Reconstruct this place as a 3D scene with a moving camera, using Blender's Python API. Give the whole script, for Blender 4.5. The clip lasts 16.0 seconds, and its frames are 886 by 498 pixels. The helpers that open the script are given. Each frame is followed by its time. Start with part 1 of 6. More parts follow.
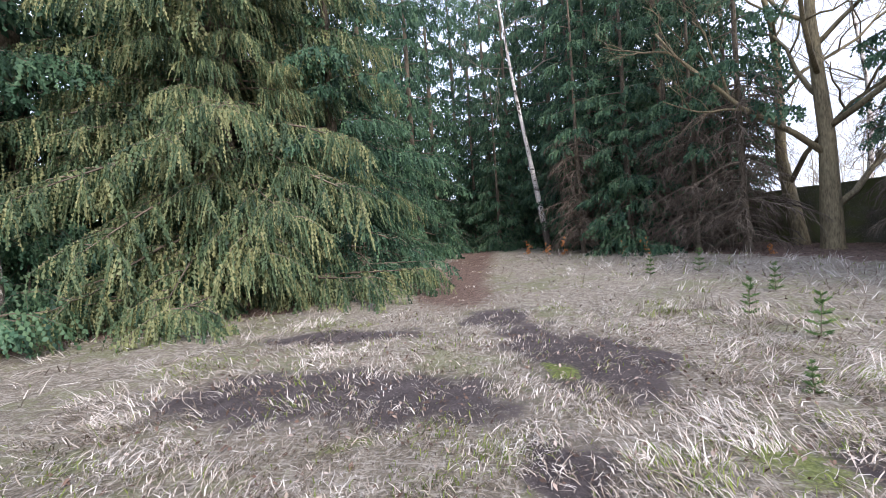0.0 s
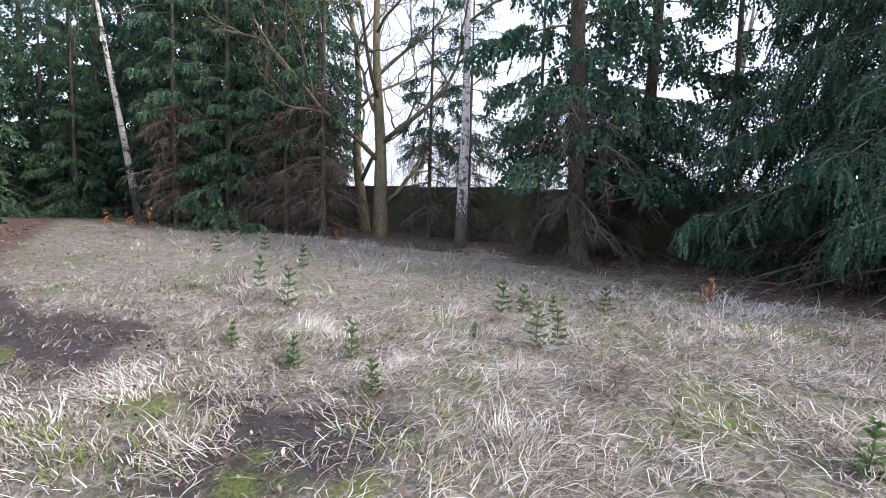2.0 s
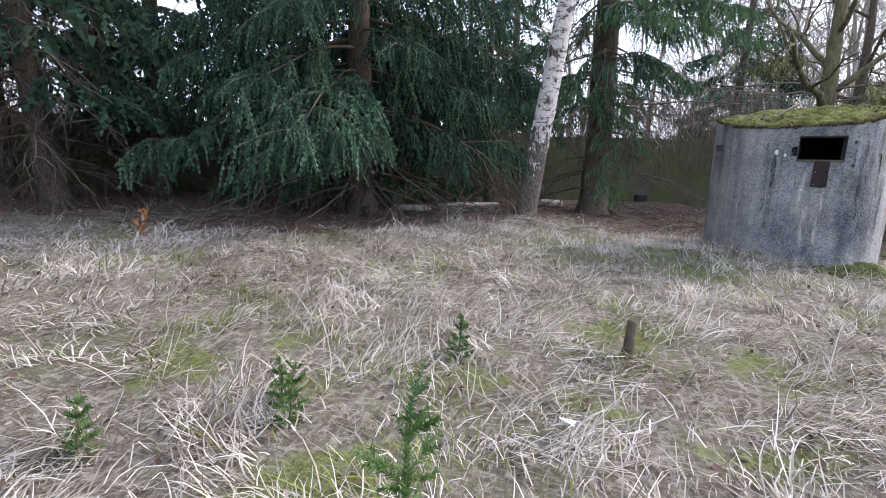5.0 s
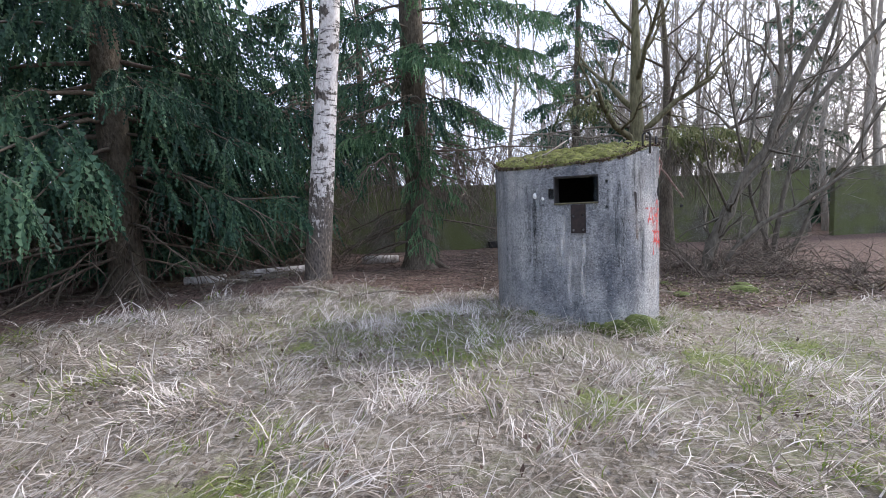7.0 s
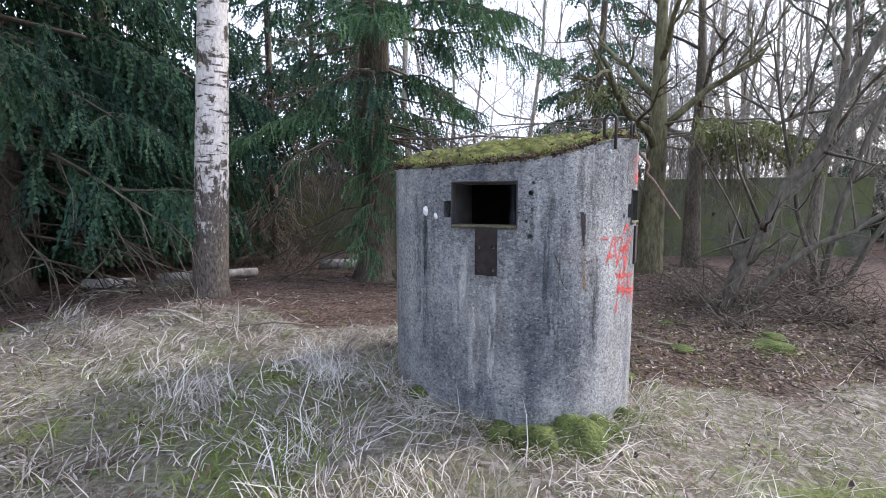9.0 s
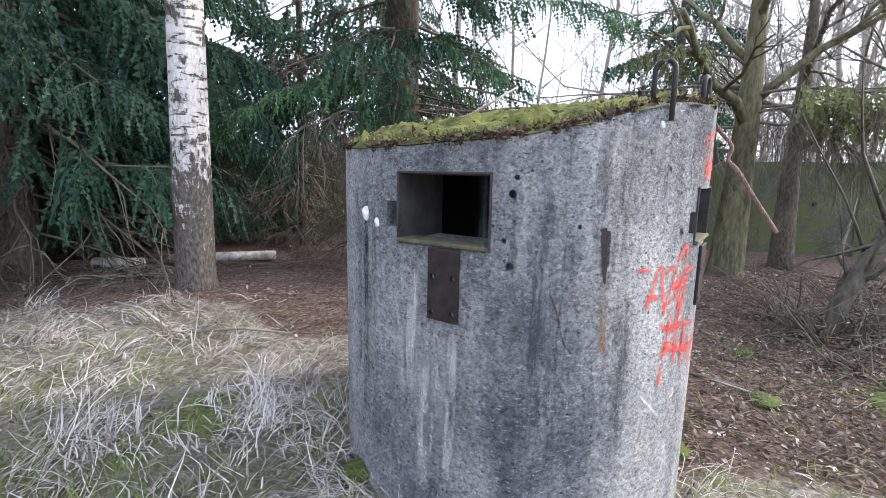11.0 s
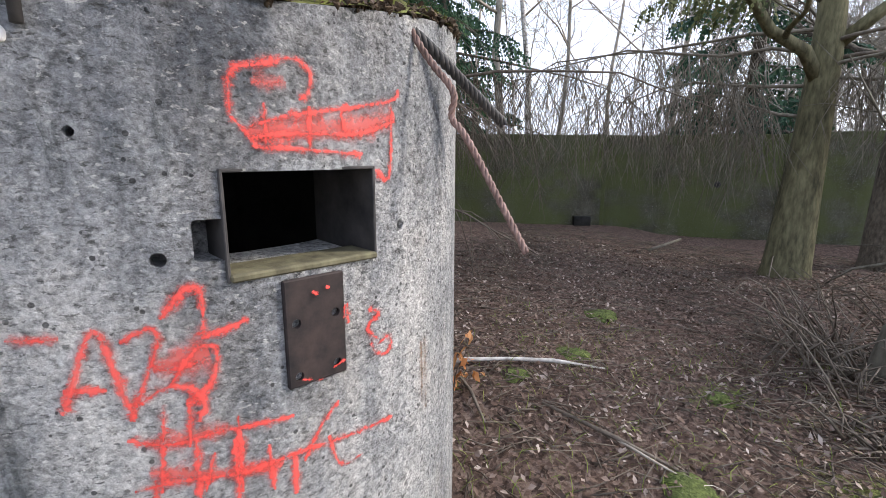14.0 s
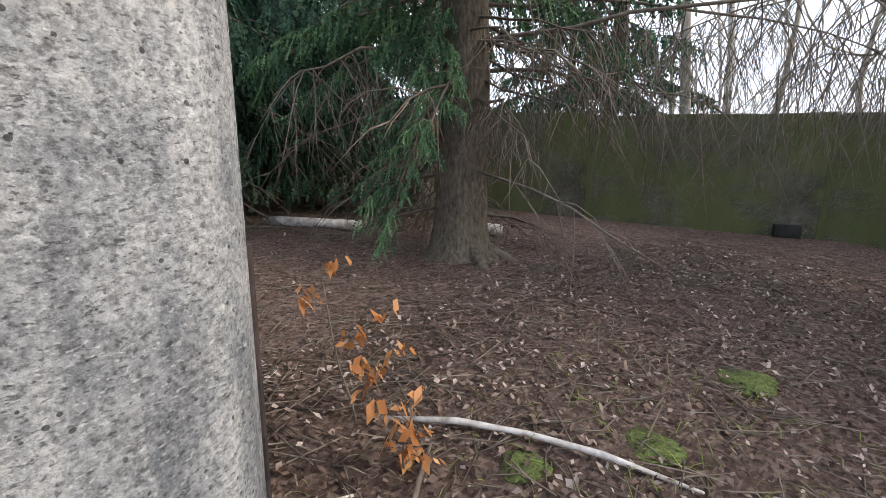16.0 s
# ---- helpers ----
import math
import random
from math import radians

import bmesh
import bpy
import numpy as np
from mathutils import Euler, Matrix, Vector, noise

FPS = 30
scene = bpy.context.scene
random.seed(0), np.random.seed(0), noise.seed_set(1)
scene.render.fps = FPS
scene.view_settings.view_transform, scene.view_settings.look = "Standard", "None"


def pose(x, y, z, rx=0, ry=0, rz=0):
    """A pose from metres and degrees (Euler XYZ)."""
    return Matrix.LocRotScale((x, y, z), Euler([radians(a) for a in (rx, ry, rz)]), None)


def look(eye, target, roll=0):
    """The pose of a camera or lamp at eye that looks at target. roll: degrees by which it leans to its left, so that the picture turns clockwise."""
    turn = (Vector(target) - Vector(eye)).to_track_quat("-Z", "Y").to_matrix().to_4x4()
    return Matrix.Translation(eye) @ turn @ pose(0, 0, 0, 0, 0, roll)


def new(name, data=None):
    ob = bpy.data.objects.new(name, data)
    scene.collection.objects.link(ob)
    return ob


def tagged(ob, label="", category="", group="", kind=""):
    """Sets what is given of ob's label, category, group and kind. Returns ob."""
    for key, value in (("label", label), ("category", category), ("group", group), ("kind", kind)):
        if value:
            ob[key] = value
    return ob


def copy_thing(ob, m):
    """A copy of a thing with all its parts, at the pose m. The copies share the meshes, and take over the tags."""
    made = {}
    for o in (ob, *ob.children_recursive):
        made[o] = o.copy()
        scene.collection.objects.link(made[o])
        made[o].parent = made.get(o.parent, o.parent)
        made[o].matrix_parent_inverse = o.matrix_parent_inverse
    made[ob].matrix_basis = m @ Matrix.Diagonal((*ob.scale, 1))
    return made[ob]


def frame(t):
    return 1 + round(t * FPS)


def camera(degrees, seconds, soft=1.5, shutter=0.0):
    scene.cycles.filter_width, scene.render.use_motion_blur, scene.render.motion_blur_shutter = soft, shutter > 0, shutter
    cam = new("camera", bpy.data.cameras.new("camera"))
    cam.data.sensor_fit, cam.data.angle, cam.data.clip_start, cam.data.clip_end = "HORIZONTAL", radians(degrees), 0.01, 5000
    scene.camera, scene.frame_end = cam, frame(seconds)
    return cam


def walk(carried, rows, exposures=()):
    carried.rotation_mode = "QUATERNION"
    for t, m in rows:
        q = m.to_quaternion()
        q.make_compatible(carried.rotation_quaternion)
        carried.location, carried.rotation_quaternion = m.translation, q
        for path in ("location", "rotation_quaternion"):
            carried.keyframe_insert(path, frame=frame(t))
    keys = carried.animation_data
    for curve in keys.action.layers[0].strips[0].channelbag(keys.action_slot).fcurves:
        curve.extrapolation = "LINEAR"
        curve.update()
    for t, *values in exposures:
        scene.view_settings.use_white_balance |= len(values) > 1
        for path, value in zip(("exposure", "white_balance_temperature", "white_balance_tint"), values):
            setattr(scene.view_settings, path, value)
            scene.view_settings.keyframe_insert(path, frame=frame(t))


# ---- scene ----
cam = camera(87.2, 16.0, soft=0.7)
walk(cam, [
    (0.0, pose(-4.770, -5.236, 1.482, 89.13, 3.98, 96.93)),
    (0.5, pose(-4.717, -4.906, 1.507, 87.45, 1.82, 91.89)),
    (1.0, pose(-4.534, -4.573, 1.491, 86.71, 0.49, 82.14)),
    (1.5, pose(-4.187, -4.237, 1.541, 85.98, -1.18, 68.10)),
    (2.0, pose(-3.865, -3.844, 1.500, 85.37, -1.53, 54.87)),
    (2.5, pose(-3.494, -3.543, 1.484, 84.78, -1.08, 43.12)),
    (3.0, pose(-3.102, -3.279, 1.487, 83.07, -0.89, 34.63)),
    (3.5, pose(-2.789, -2.891, 1.403, 80.93, -0.83, 27.14)),
    (4.0, pose(-2.465, -2.527, 1.409, 79.17, -1.03, 20.45)),
    (4.5, pose(-2.105, -2.114, 1.403, 78.74, -1.42, 17.10)),
    (5.0, pose(-1.766, -1.597, 1.346, 78.75, -0.72, 13.59)),
    (5.2, pose(-1.604, -1.432, 1.377, 78.69, 0.41, 11.75)),
    (7.3, pose(0.088, 0.107, 1.378, 85.61, 2.03, 1.18)),
    (7.5, pose(0.232, 0.282, 1.352, 85.86, 1.77, 0.96)),
    (8.0, pose(0.540, 0.724, 1.371, 84.91, 1.27, 1.10)),
    (8.5, pose(0.828, 1.204, 1.429, 84.39, 0.31, 3.31)),
    (8.7, pose(0.917, 1.374, 1.467, 84.20, 0.20, 4.43)),
    (10.8, pose(1.395, 2.657, 1.618, 80.82, -1.03, 13.36)),
    (11.0, pose(1.393, 2.700, 1.607, 80.80, -1.14, 13.92)),
    (11.5, pose(1.491, 2.836, 1.568, 79.56, -0.84, 13.74)),
    (12.0, pose(1.792, 3.072, 1.558, 78.73, 0.02, 13.07)),
    (12.5, pose(2.033, 3.301, 1.575, 78.35, 0.18, 12.74)),
    (13.0, pose(2.249, 3.662, 1.600, 78.09, -0.11, 14.20)),
    (13.5, pose(2.497, 3.877, 1.587, 78.38, -0.24, 18.19)),
    (14.0, pose(2.704, 4.081, 1.607, 78.29, -0.25, 25.02)),
    (14.5, pose(2.801, 4.440, 1.547, 78.17, -0.73, 30.64)),
    (15.0, pose(2.853, 4.789, 1.515, 78.05, -0.67, 35.67)),
    (15.5, pose(2.948, 5.176, 1.469, 77.55, -0.79, 42.39)),
    (16.0, pose(2.927, 5.589, 1.399, 77.69, -0.59, 47.71)),
], exposures=[(0.0, 0.85, 6200, 14), (2.0, 0.82, 6200, 13), (5.0, 0.76, 6300, 13), (8.0, 0.74, 6200, 13), (11.0, 1.25, 6300, 10), (12.5, 1.2, 6200, 10), (14.0, 0.78, 6500, 10), (16.0, 0.84, 6700, 9)])

# ---- light: a bright, thinly clouded winter sky with a weak, wide sun ----
SUN_ELEVATION, SUN_AZIMUTH = 34.0, 60.0   # azimuth: degrees from +y towards +x
world = bpy.data.worlds.new("world")
scene.world = world
world.use_nodes = True
wn = world.node_tree
sky = wn.nodes.new("ShaderNodeTexSky")
sky.sky_type = "NISHITA"
sky.sun_disc = False
sky.sun_elevation, sky.sun_rotation = radians(SUN_ELEVATION), radians(SUN_AZIMUTH)
sky.air_density, sky.dust_density, sky.ozone_density = 1.0, 4.0, 1.0
haze = wn.nodes.new("ShaderNodeMix")
haze.data_type = "RGBA"
haze.inputs["Factor"].default_value = 0.55
haze.inputs["B"].default_value = (8.0, 8.9, 11.2, 1)
wn.links.new(sky.outputs[0], haze.inputs["A"])
wn.links.new(haze.outputs["Result"], wn.nodes["Background"].inputs[0])
wn.nodes["Background"].inputs[1].default_value = 0.15
sun_data = bpy.data.lights.new("sun", "SUN")
sun_data.energy, sun_data.angle, sun_data.color = 2.4, radians(10), (1, 0.94, 0.84)
sun = new("sun", sun_data)
sa, se = radians(SUN_AZIMUTH), radians(SUN_ELEVATION)
sun.matrix_basis = look((math.sin(sa) * math.cos(se) * 40, math.cos(sa) * math.cos(se) * 40, math.sin(se) * 40), (0, 0, 0))


# ---- materials ----
def nodes_of(name):
    m = bpy.data.materials.new(name)
    m.use_nodes = True
    return m, m.node_tree, m.node_tree.nodes["Principled BSDF"]


def noise_node(nt, scale, detail=6, stretch=None, rough=0.6, coords="Object", shift=0.0):
    tc = nt.nodes.new("ShaderNodeTexCoord")
    mp = nt.nodes.new("ShaderNodeMapping")
    mp.inputs["Scale"].default_value = stretch or (1, 1, 1)
    mp.inputs["Location"].default_value = (shift, shift * 0.7, shift * 1.3)
    nt.links.new(tc.outputs[coords], mp.inputs[0])
    n = nt.nodes.new("ShaderNodeTexNoise")
    n.inputs["Scale"].default_value, n.inputs["Detail"].default_value, n.inputs["Roughness"].default_value = scale, detail, rough
    nt.links.new(mp.outputs[0], n.inputs["Vector"])
    return n.outputs["Fac"]


def ramp(nt, fac, stops):
    r = nt.nodes.new("ShaderNodeValToRGB")
    els = r.color_ramp.elements
    while len(els) < len(stops):
        els.new(0.5)
    for e, (p, c) in zip(els, stops):
        e.position, e.color = p, (*c, 1) if len(c) == 3 else c
    nt.links.new(fac, r.inputs[0])
    return r.outputs[0]


def mix(nt, fac, a, b, blend="MIX"):
    m = nt.nodes.new("ShaderNodeMix")
    m.data_type, m.blend_type = "RGBA", blend
    for socket, v in (("Factor", fac), ("A", a), ("B", b)):
        if isinstance(v, bpy.types.NodeSocket):
            nt.links.new(v, m.inputs[socket])
        else:
            m.inputs[socket].default_value = v if socket == "Factor" else (*v, 1)
    return m.outputs["Result"]


def maths(nt, op, a, b=0.0):
    m = nt.nodes.new("ShaderNodeMath")
    m.operation, m.use_clamp = op, False
    for i, v in enumerate((a, b)):
        if isinstance(v, bpy.types.NodeSocket):
            nt.links.new(v, m.inputs[i])
        else:
            m.inputs[i].default_value = v
    return m.outputs[0]


def step(nt, v, lo, hi):
    m = nt.nodes.new("ShaderNodeMapRange")
    m.interpolation_type = "SMOOTHSTEP"
    nt.links.new(v, m.inputs["Value"])
    m.inputs["From Min"].default_value, m.inputs["From Max"].default_value = lo, hi
    return m.outputs["Result"]


def bump(nt, bsdf, height, strength, distance):
    b = nt.nodes.new("ShaderNodeBump")
    b.inputs["Strength"].default_value, b.inputs["Distance"].default_value = strength, distance
    nt.links.new(height, b.inputs["Height"])
    nt.links.new(b.outputs[0], bsdf.inputs["Normal"])


def simple(name, dark, light, scale=8, stretch=None, rough=0.85, strength=0.5, distance=0.01, island=0.0, detail=8):
    """A grained surface of two colours, with finer relief over broad stains."""
    m, nt, b = nodes_of(name)
    fine = noise_node(nt, scale, detail, stretch)
    broad = noise_node(nt, scale * 0.13, 3, stretch, shift=7.3)
    fac = maths(nt, "ADD", maths(nt, "MULTIPLY", fine, 0.65), maths(nt, "MULTIPLY", broad, 0.35))
    col = ramp(nt, fac, [(0.36, dark), (0.64, light)])
    if island:
        g = nt.nodes.new("ShaderNodeNewGeometry")
        k = maths(nt, "ADD", maths(nt, "MULTIPLY", g.outputs["Random Per Island"], island), 1 - island / 2)
        v = nt.nodes.new("ShaderNodeVectorMath")
        v.operation = "SCALE"
        nt.links.new(col, v.inputs[0])
        nt.links.new(k, v.inputs["Scale"])
        col = v.outputs[0]
    nt.links.new(col, b.inputs["Base Color"])
    b.inputs["Roughness"].default_value = rough
    b.inputs["Specular IOR Level"].default_value = 0.25
    if strength:
        bump(nt, b, fine, strength, distance)
    return m


def leafy(name, stops, scale=0.9, through_light=0.3, rough=0.6):
    """Leaves, needles or blades: the colour drifts from clump to clump and from piece to piece, and light shines through."""
    m, nt, b = nodes_of(name)
    g = nt.nodes.new("ShaderNodeNewGeometry")
    info = nt.nodes.new("ShaderNodeObjectInfo")
    drift = noise_node(nt, scale, 3)
    fac = maths(nt, "ADD", maths(nt, "MULTIPLY", g.outputs["Random Per Island"], 0.45), maths(nt, "MULTIPLY", drift, 0.75))
    fac = maths(nt, "ADD", fac, maths(nt, "MULTIPLY", info.outputs["Random"], 0.12))
    col = ramp(nt, fac, stops)
    nt.links.new(col, b.inputs["Base Color"])
    b.inputs["Roughness"].default_value = rough
    b.inputs["Specular IOR Level"].default_value = 0.3
    t = nt.nodes.new("ShaderNodeBsdfTranslucent")
    nt.links.new(col, t.inputs["Color"])
    s = nt.nodes.new("ShaderNodeMixShader")
    s.inputs[0].default_value = through_light
    nt.links.new(b.outputs[0], s.inputs[1])
    nt.links.new(t.outputs[0], s.inputs[2])
    nt.links.new(s.outputs[0], nt.nodes["Material Output"].inputs["Surface"])
    return m


NEEDLE_WARM = leafy("needles_warm", [(0.42, (0.03, 0.06, 0.034)), (0.66, (0.095, 0.145, 0.072)), (0.9, (0.25, 0.26, 0.125))])
NEEDLE_DARK = leafy("needles_dark", [(0.42, (0.02, 0.05, 0.034)), (0.66, (0.054, 0.12, 0.07)), (0.9, (0.12, 0.205, 0.11))])
NEEDLE_YOUNG = leafy("needles_young", [(0.42, (0.045, 0.095, 0.03)), (0.66, (0.1, 0.18, 0.055)), (0.9, (0.19, 0.27, 0.1))], scale=4)
TWIG = simple("dead_twigs", (0.09, 0.07, 0.055), (0.2, 0.165, 0.13), 20, island=0.6, strength=0)
# brighter needles: light on the half-bare spruce's boughs is in this colour
NEEDLE_LIT = leafy("needles_lit", [(0.42, (0.028, 0.07, 0.035)), (0.66, (0.075, 0.16, 0.075)), (0.9, (0.16, 0.27, 0.12))])
NEEDLE_OLIVE = leafy("needles_olive", [(0.42, (0.06, 0.075, 0.03)), (0.66, (0.14, 0.16, 0.06)), (0.9, (0.26, 0.27, 0.12))])
PALE_BARK = simple("pale_grey_bark", (0.22, 0.195, 0.16), (0.5, 0.455, 0.38), 22, (1, 1, 0.25), strength=0.5, distance=0.01)
SHRUB_BARK = simple("smooth_shrub_bark", (0.055, 0.047, 0.036), (0.17, 0.15, 0.115), 20, (1, 1, 0.3), strength=0.6, distance=0.01)
OAK_BARK = simple("mossy_oak_bark", (0.08, 0.065, 0.04), (0.29, 0.245, 0.15), 24, (1, 1, 0.25), strength=1.0, distance=0.025)
TWIG_GREY = simple("bare_twigs", (0.13, 0.11, 0.085), (0.27, 0.24, 0.19), 20, island=0.5, strength=0)
SPRUCE_BARK = simple("spruce_bark", (0.045, 0.036, 0.027), (0.18, 0.15, 0.112), 26, (1, 1, 0.45), strength=1.0, distance=0.03)
GREY_BARK = simple("grey_bark", (0.07, 0.06, 0.045), (0.24, 0.21, 0.16), 22, (1, 1, 0.25), strength=0.9, distance=0.02)
STRAW = leafy("straw", [(0.44, (0.17, 0.135, 0.105)), (0.64, (0.5, 0.435, 0.375)), (0.88, (0.84, 0.79, 0.745))], scale=1.3, through_light=0.25)
GRASS = leafy("green_grass", [(0.25, (0.08, 0.125, 0.02)), (0.6, (0.17, 0.235, 0.04)), (0.9, (0.31, 0.34, 0.09))], scale=2, through_light=0.35)
LEAF_BROWN = leafy("dead_leaves", [(0.42, (0.05, 0.03, 0.022)), (0.7, (0.155, 0.098, 0.072)), (0.98, (0.55, 0.46, 0.4))], scale=3, through_light=0.15)
LEAF_ORANGE = leafy("copper_leaves", [(0.25, (0.3, 0.11, 0.035)), (0.6, (0.5, 0.21, 0.07)), (0.9, (0.62, 0.33, 0.15))], scale=6, through_light=0.4)
MOSS = simple("moss", (0.035, 0.05, 0.014), (0.16, 0.19, 0.06), 60, strength=1.0, distance=0.02, rough=1.0)
RUST = simple("rusty_steel", (0.015, 0.013, 0.014), (0.058, 0.04, 0.036), 18, rough=0.7, strength=0.4, distance=0.003)
IRON = simple("dark_iron", (0.025, 0.024, 0.025), (0.085, 0.078, 0.075), 14, rough=0.55, strength=0.25, distance=0.002)
CABLE_RED = simple("rusty_cable", (0.1, 0.06, 0.05), (0.33, 0.22, 0.19), 50, rough=0.75, strength=0.5, distance=0.002)
ROTTEN_WOOD = simple("weathered_wood", (0.045, 0.04, 0.026), (0.17, 0.155, 0.095), 20, (1, 1, 0.15), strength=0.7, distance=0.006)
PALE_WOOD = simple("barkless_wood", (0.28, 0.24, 0.19), (0.6, 0.55, 0.47), 14, (1, 1, 0.3), strength=0.4, distance=0.004)
# the bunker hollow's shade as a near-black colour; the drain box shares it
INTERIOR = simple("near_black_concrete", (0.012, 0.012, 0.011), (0.045, 0.043, 0.04), 6, strength=0.6, distance=0.006)
LOG_BARK = simple("pale_log_bark", (0.2, 0.17, 0.15), (0.72, 0.69, 0.65), 11, strength=0.5, distance=0.006)
PAPER = simple("chalky_white", (0.62, 0.6, 0.58), (0.85, 0.84, 0.82), 12, strength=0.3, distance=0.003)


def birch_bark():
    m, nt, b = nodes_of("birch_bark")
    tc = nt.nodes.new("ShaderNodeTexCoord")
    sep = nt.nodes.new("ShaderNodeSeparateXYZ")
    nt.links.new(tc.outputs["Object"], sep.inputs[0])
    bands = noise_node(nt, 9, 6, (0.55, 0.55, 2.6), 0.7)
    lumps = noise_node(nt, 5.5, 4, (1, 1, 0.8), 0.6, shift=3.1)
    fine = noise_node(nt, 45, 5, (1, 1, 0.4), shift=9)
    low = maths(nt, "SUBTRACT", 1.0, step(nt, sep.outputs["Z"], 0.2, 2.2))
    fissures = noise_node(nt, 17, 7, (1, 1, 0.5), 0.75, shift=15)
    foot = maths(nt, "ADD", fissures, maths(nt, "SUBTRACT", maths(nt, "MULTIPLY", low, 0.3), 0.06))
    scars = step(nt, maths(nt, "MAXIMUM", foot, maths(nt, "MAXIMUM", bands, lumps)), 0.55, 0.61)
    pale = ramp(nt, fine, [(0.3, (0.5, 0.44, 0.4)), (0.6, (0.78, 0.74, 0.71))])
    dark = ramp(nt, fine, [(0.35, (0.035, 0.03, 0.026)), (0.7, (0.2, 0.165, 0.135))])
    nt.links.new(mix(nt, scars, pale, dark), b.inputs["Base Color"])
    b.inputs["Roughness"].default_value = 0.75
    bump(nt, b, maths(nt, "ADD", scars, maths(nt, "MULTIPLY", fine, 0.5)), 0.8, 0.012)
    return m


def concrete(name, tones, green=0.0, streak=1.0, rough_size=1.0):
    """Old exposed concrete: rain streaks, dark lichen, crusty skin, sand grain and open pores."""
    m, nt, b = nodes_of(name)
    broad = noise_node(nt, 1.3, 4)
    streaks = noise_node(nt, 3.4, 7, (1, 1, 0.13), 0.66, shift=2)
    fine = noise_node(nt, 70, 8, None, 0.75)
    mid = noise_node(nt, 15 * rough_size, 8, None, 0.74, shift=5)
    crust = noise_node(nt, 48 * rough_size, 7, (0.85, 0.85, 1.2), 0.75, shift=13)
    fac = maths(nt, "ADD", maths(nt, "MULTIPLY", streaks, 0.42 * streak), maths(nt, "ADD", maths(nt, "MULTIPLY", broad, 0.38), maths(nt, "MULTIPLY", mid, 0.2 + 0.34 * (1 - streak))))
    col = ramp(nt, fac, [(0.4, tones[0]), (0.5, tones[1]), (0.6, tones[2])])
    col = mix(nt, 0.85, col, ramp(nt, fine, [(0.32, (0.3, 0.3, 0.3)), (0.62, (1, 1, 1))]), "MULTIPLY")
    col = mix(nt, 0.7, col, ramp(nt, crust, [(0.36, (0.22, 0.22, 0.22)), (0.52, (1, 1, 1))]), "MULTIPLY")
    lichen = step(nt, noise_node(nt, 30, 8, None, 0.8, shift=11), 0.57, 0.64)
    col = mix(nt, maths(nt, "MULTIPLY", lichen, 0.4), col, (0.1, 0.115, 0.115))
    marks = step(nt, noise_node(nt, 62, 5, (0.8, 0.8, 1.9), 0.6, shift=41), 0.6, 0.635)
    col = mix(nt, maths(nt, "MULTIPLY", marks, 0.6), col, (0.06, 0.06, 0.055))
    chalk = step(nt, noise_node(nt, 60, 4, (0.8, 0.8, 1.6), 0.6, shift=51), 0.6, 0.66)
    col = mix(nt, maths(nt, "MULTIPLY", chalk, 0.5), col, (0.75, 0.74, 0.72))
    warm = step(nt, noise_node(nt, 3.2, 4, (1, 1, 0.5), 0.6, shift=21), 0.52, 0.66)
    col = mix(nt, maths(nt, "MULTIPLY", warm, 0.3), col, (0.5, 0.43, 0.36), "MULTIPLY")
    if green:
        patch = step(nt, noise_node(nt, 0.8, 5, (1, 1, 1.4), 0.6, shift=4), 0.35, 0.62)
        col = mix(nt, maths(nt, "MULTIPLY", patch, green), col, (0.125, 0.147, 0.05))
    vor = nt.nodes.new("ShaderNodeTexVoronoi")
    tc = nt.nodes.new("ShaderNodeTexCoord")
    nt.links.new(tc.outputs["Object"], vor.inputs["Vector"])
    vor.inputs["Scale"].default_value = 30
    vor.inputs["Randomness"].default_value = 1.0
    gate = noise_node(nt, 11, 3, None, 0.5, shift=31)
    wide = maths(nt, "ADD", 0.05, maths(nt, "MULTIPLY", fine, 0.12))
    pores = maths(nt, "MULTIPLY", maths(nt, "LESS_THAN", maths(nt, "ADD", vor.outputs["Distance"], maths(nt, "MULTIPLY", crust, 0.1)), maths(nt, "ADD", wide, 0.1)), step(nt, gate, 0.5, 0.58))
    col = mix(nt, maths(nt, "MULTIPLY", pores, 0.8), col, (0.04, 0.04, 0.04))
    nt.links.new(col, b.inputs["Base Color"])
    b.inputs["Roughness"].default_value = 0.95
    b.inputs["Specular IOR Level"].default_value = 0.2
    h = maths(nt, "SUBTRACT", maths(nt, "ADD", maths(nt, "MULTIPLY", fine, 0.35), maths(nt, "ADD", mid, maths(nt, "MULTIPLY", crust, 0.7))), maths(nt, "ADD", maths(nt, "MULTIPLY", pores, 0.8), maths(nt, "MULTIPLY", marks, 0.5)))
    bump(nt, b, h, 1.0, 0.021)
    return m


BIRCH = birch_bark()
BUNKER_CONCRETE = concrete("bunker_concrete", ((0.19, 0.205, 0.232), (0.52, 0.525, 0.535), (0.86, 0.84, 0.815)))
WALL_CONCRETE = concrete("wall_concrete", ((0.09, 0.085, 0.065), (0.17, 0.16, 0.12), (0.27, 0.25, 0.19)), green=0.75, streak=0.6)


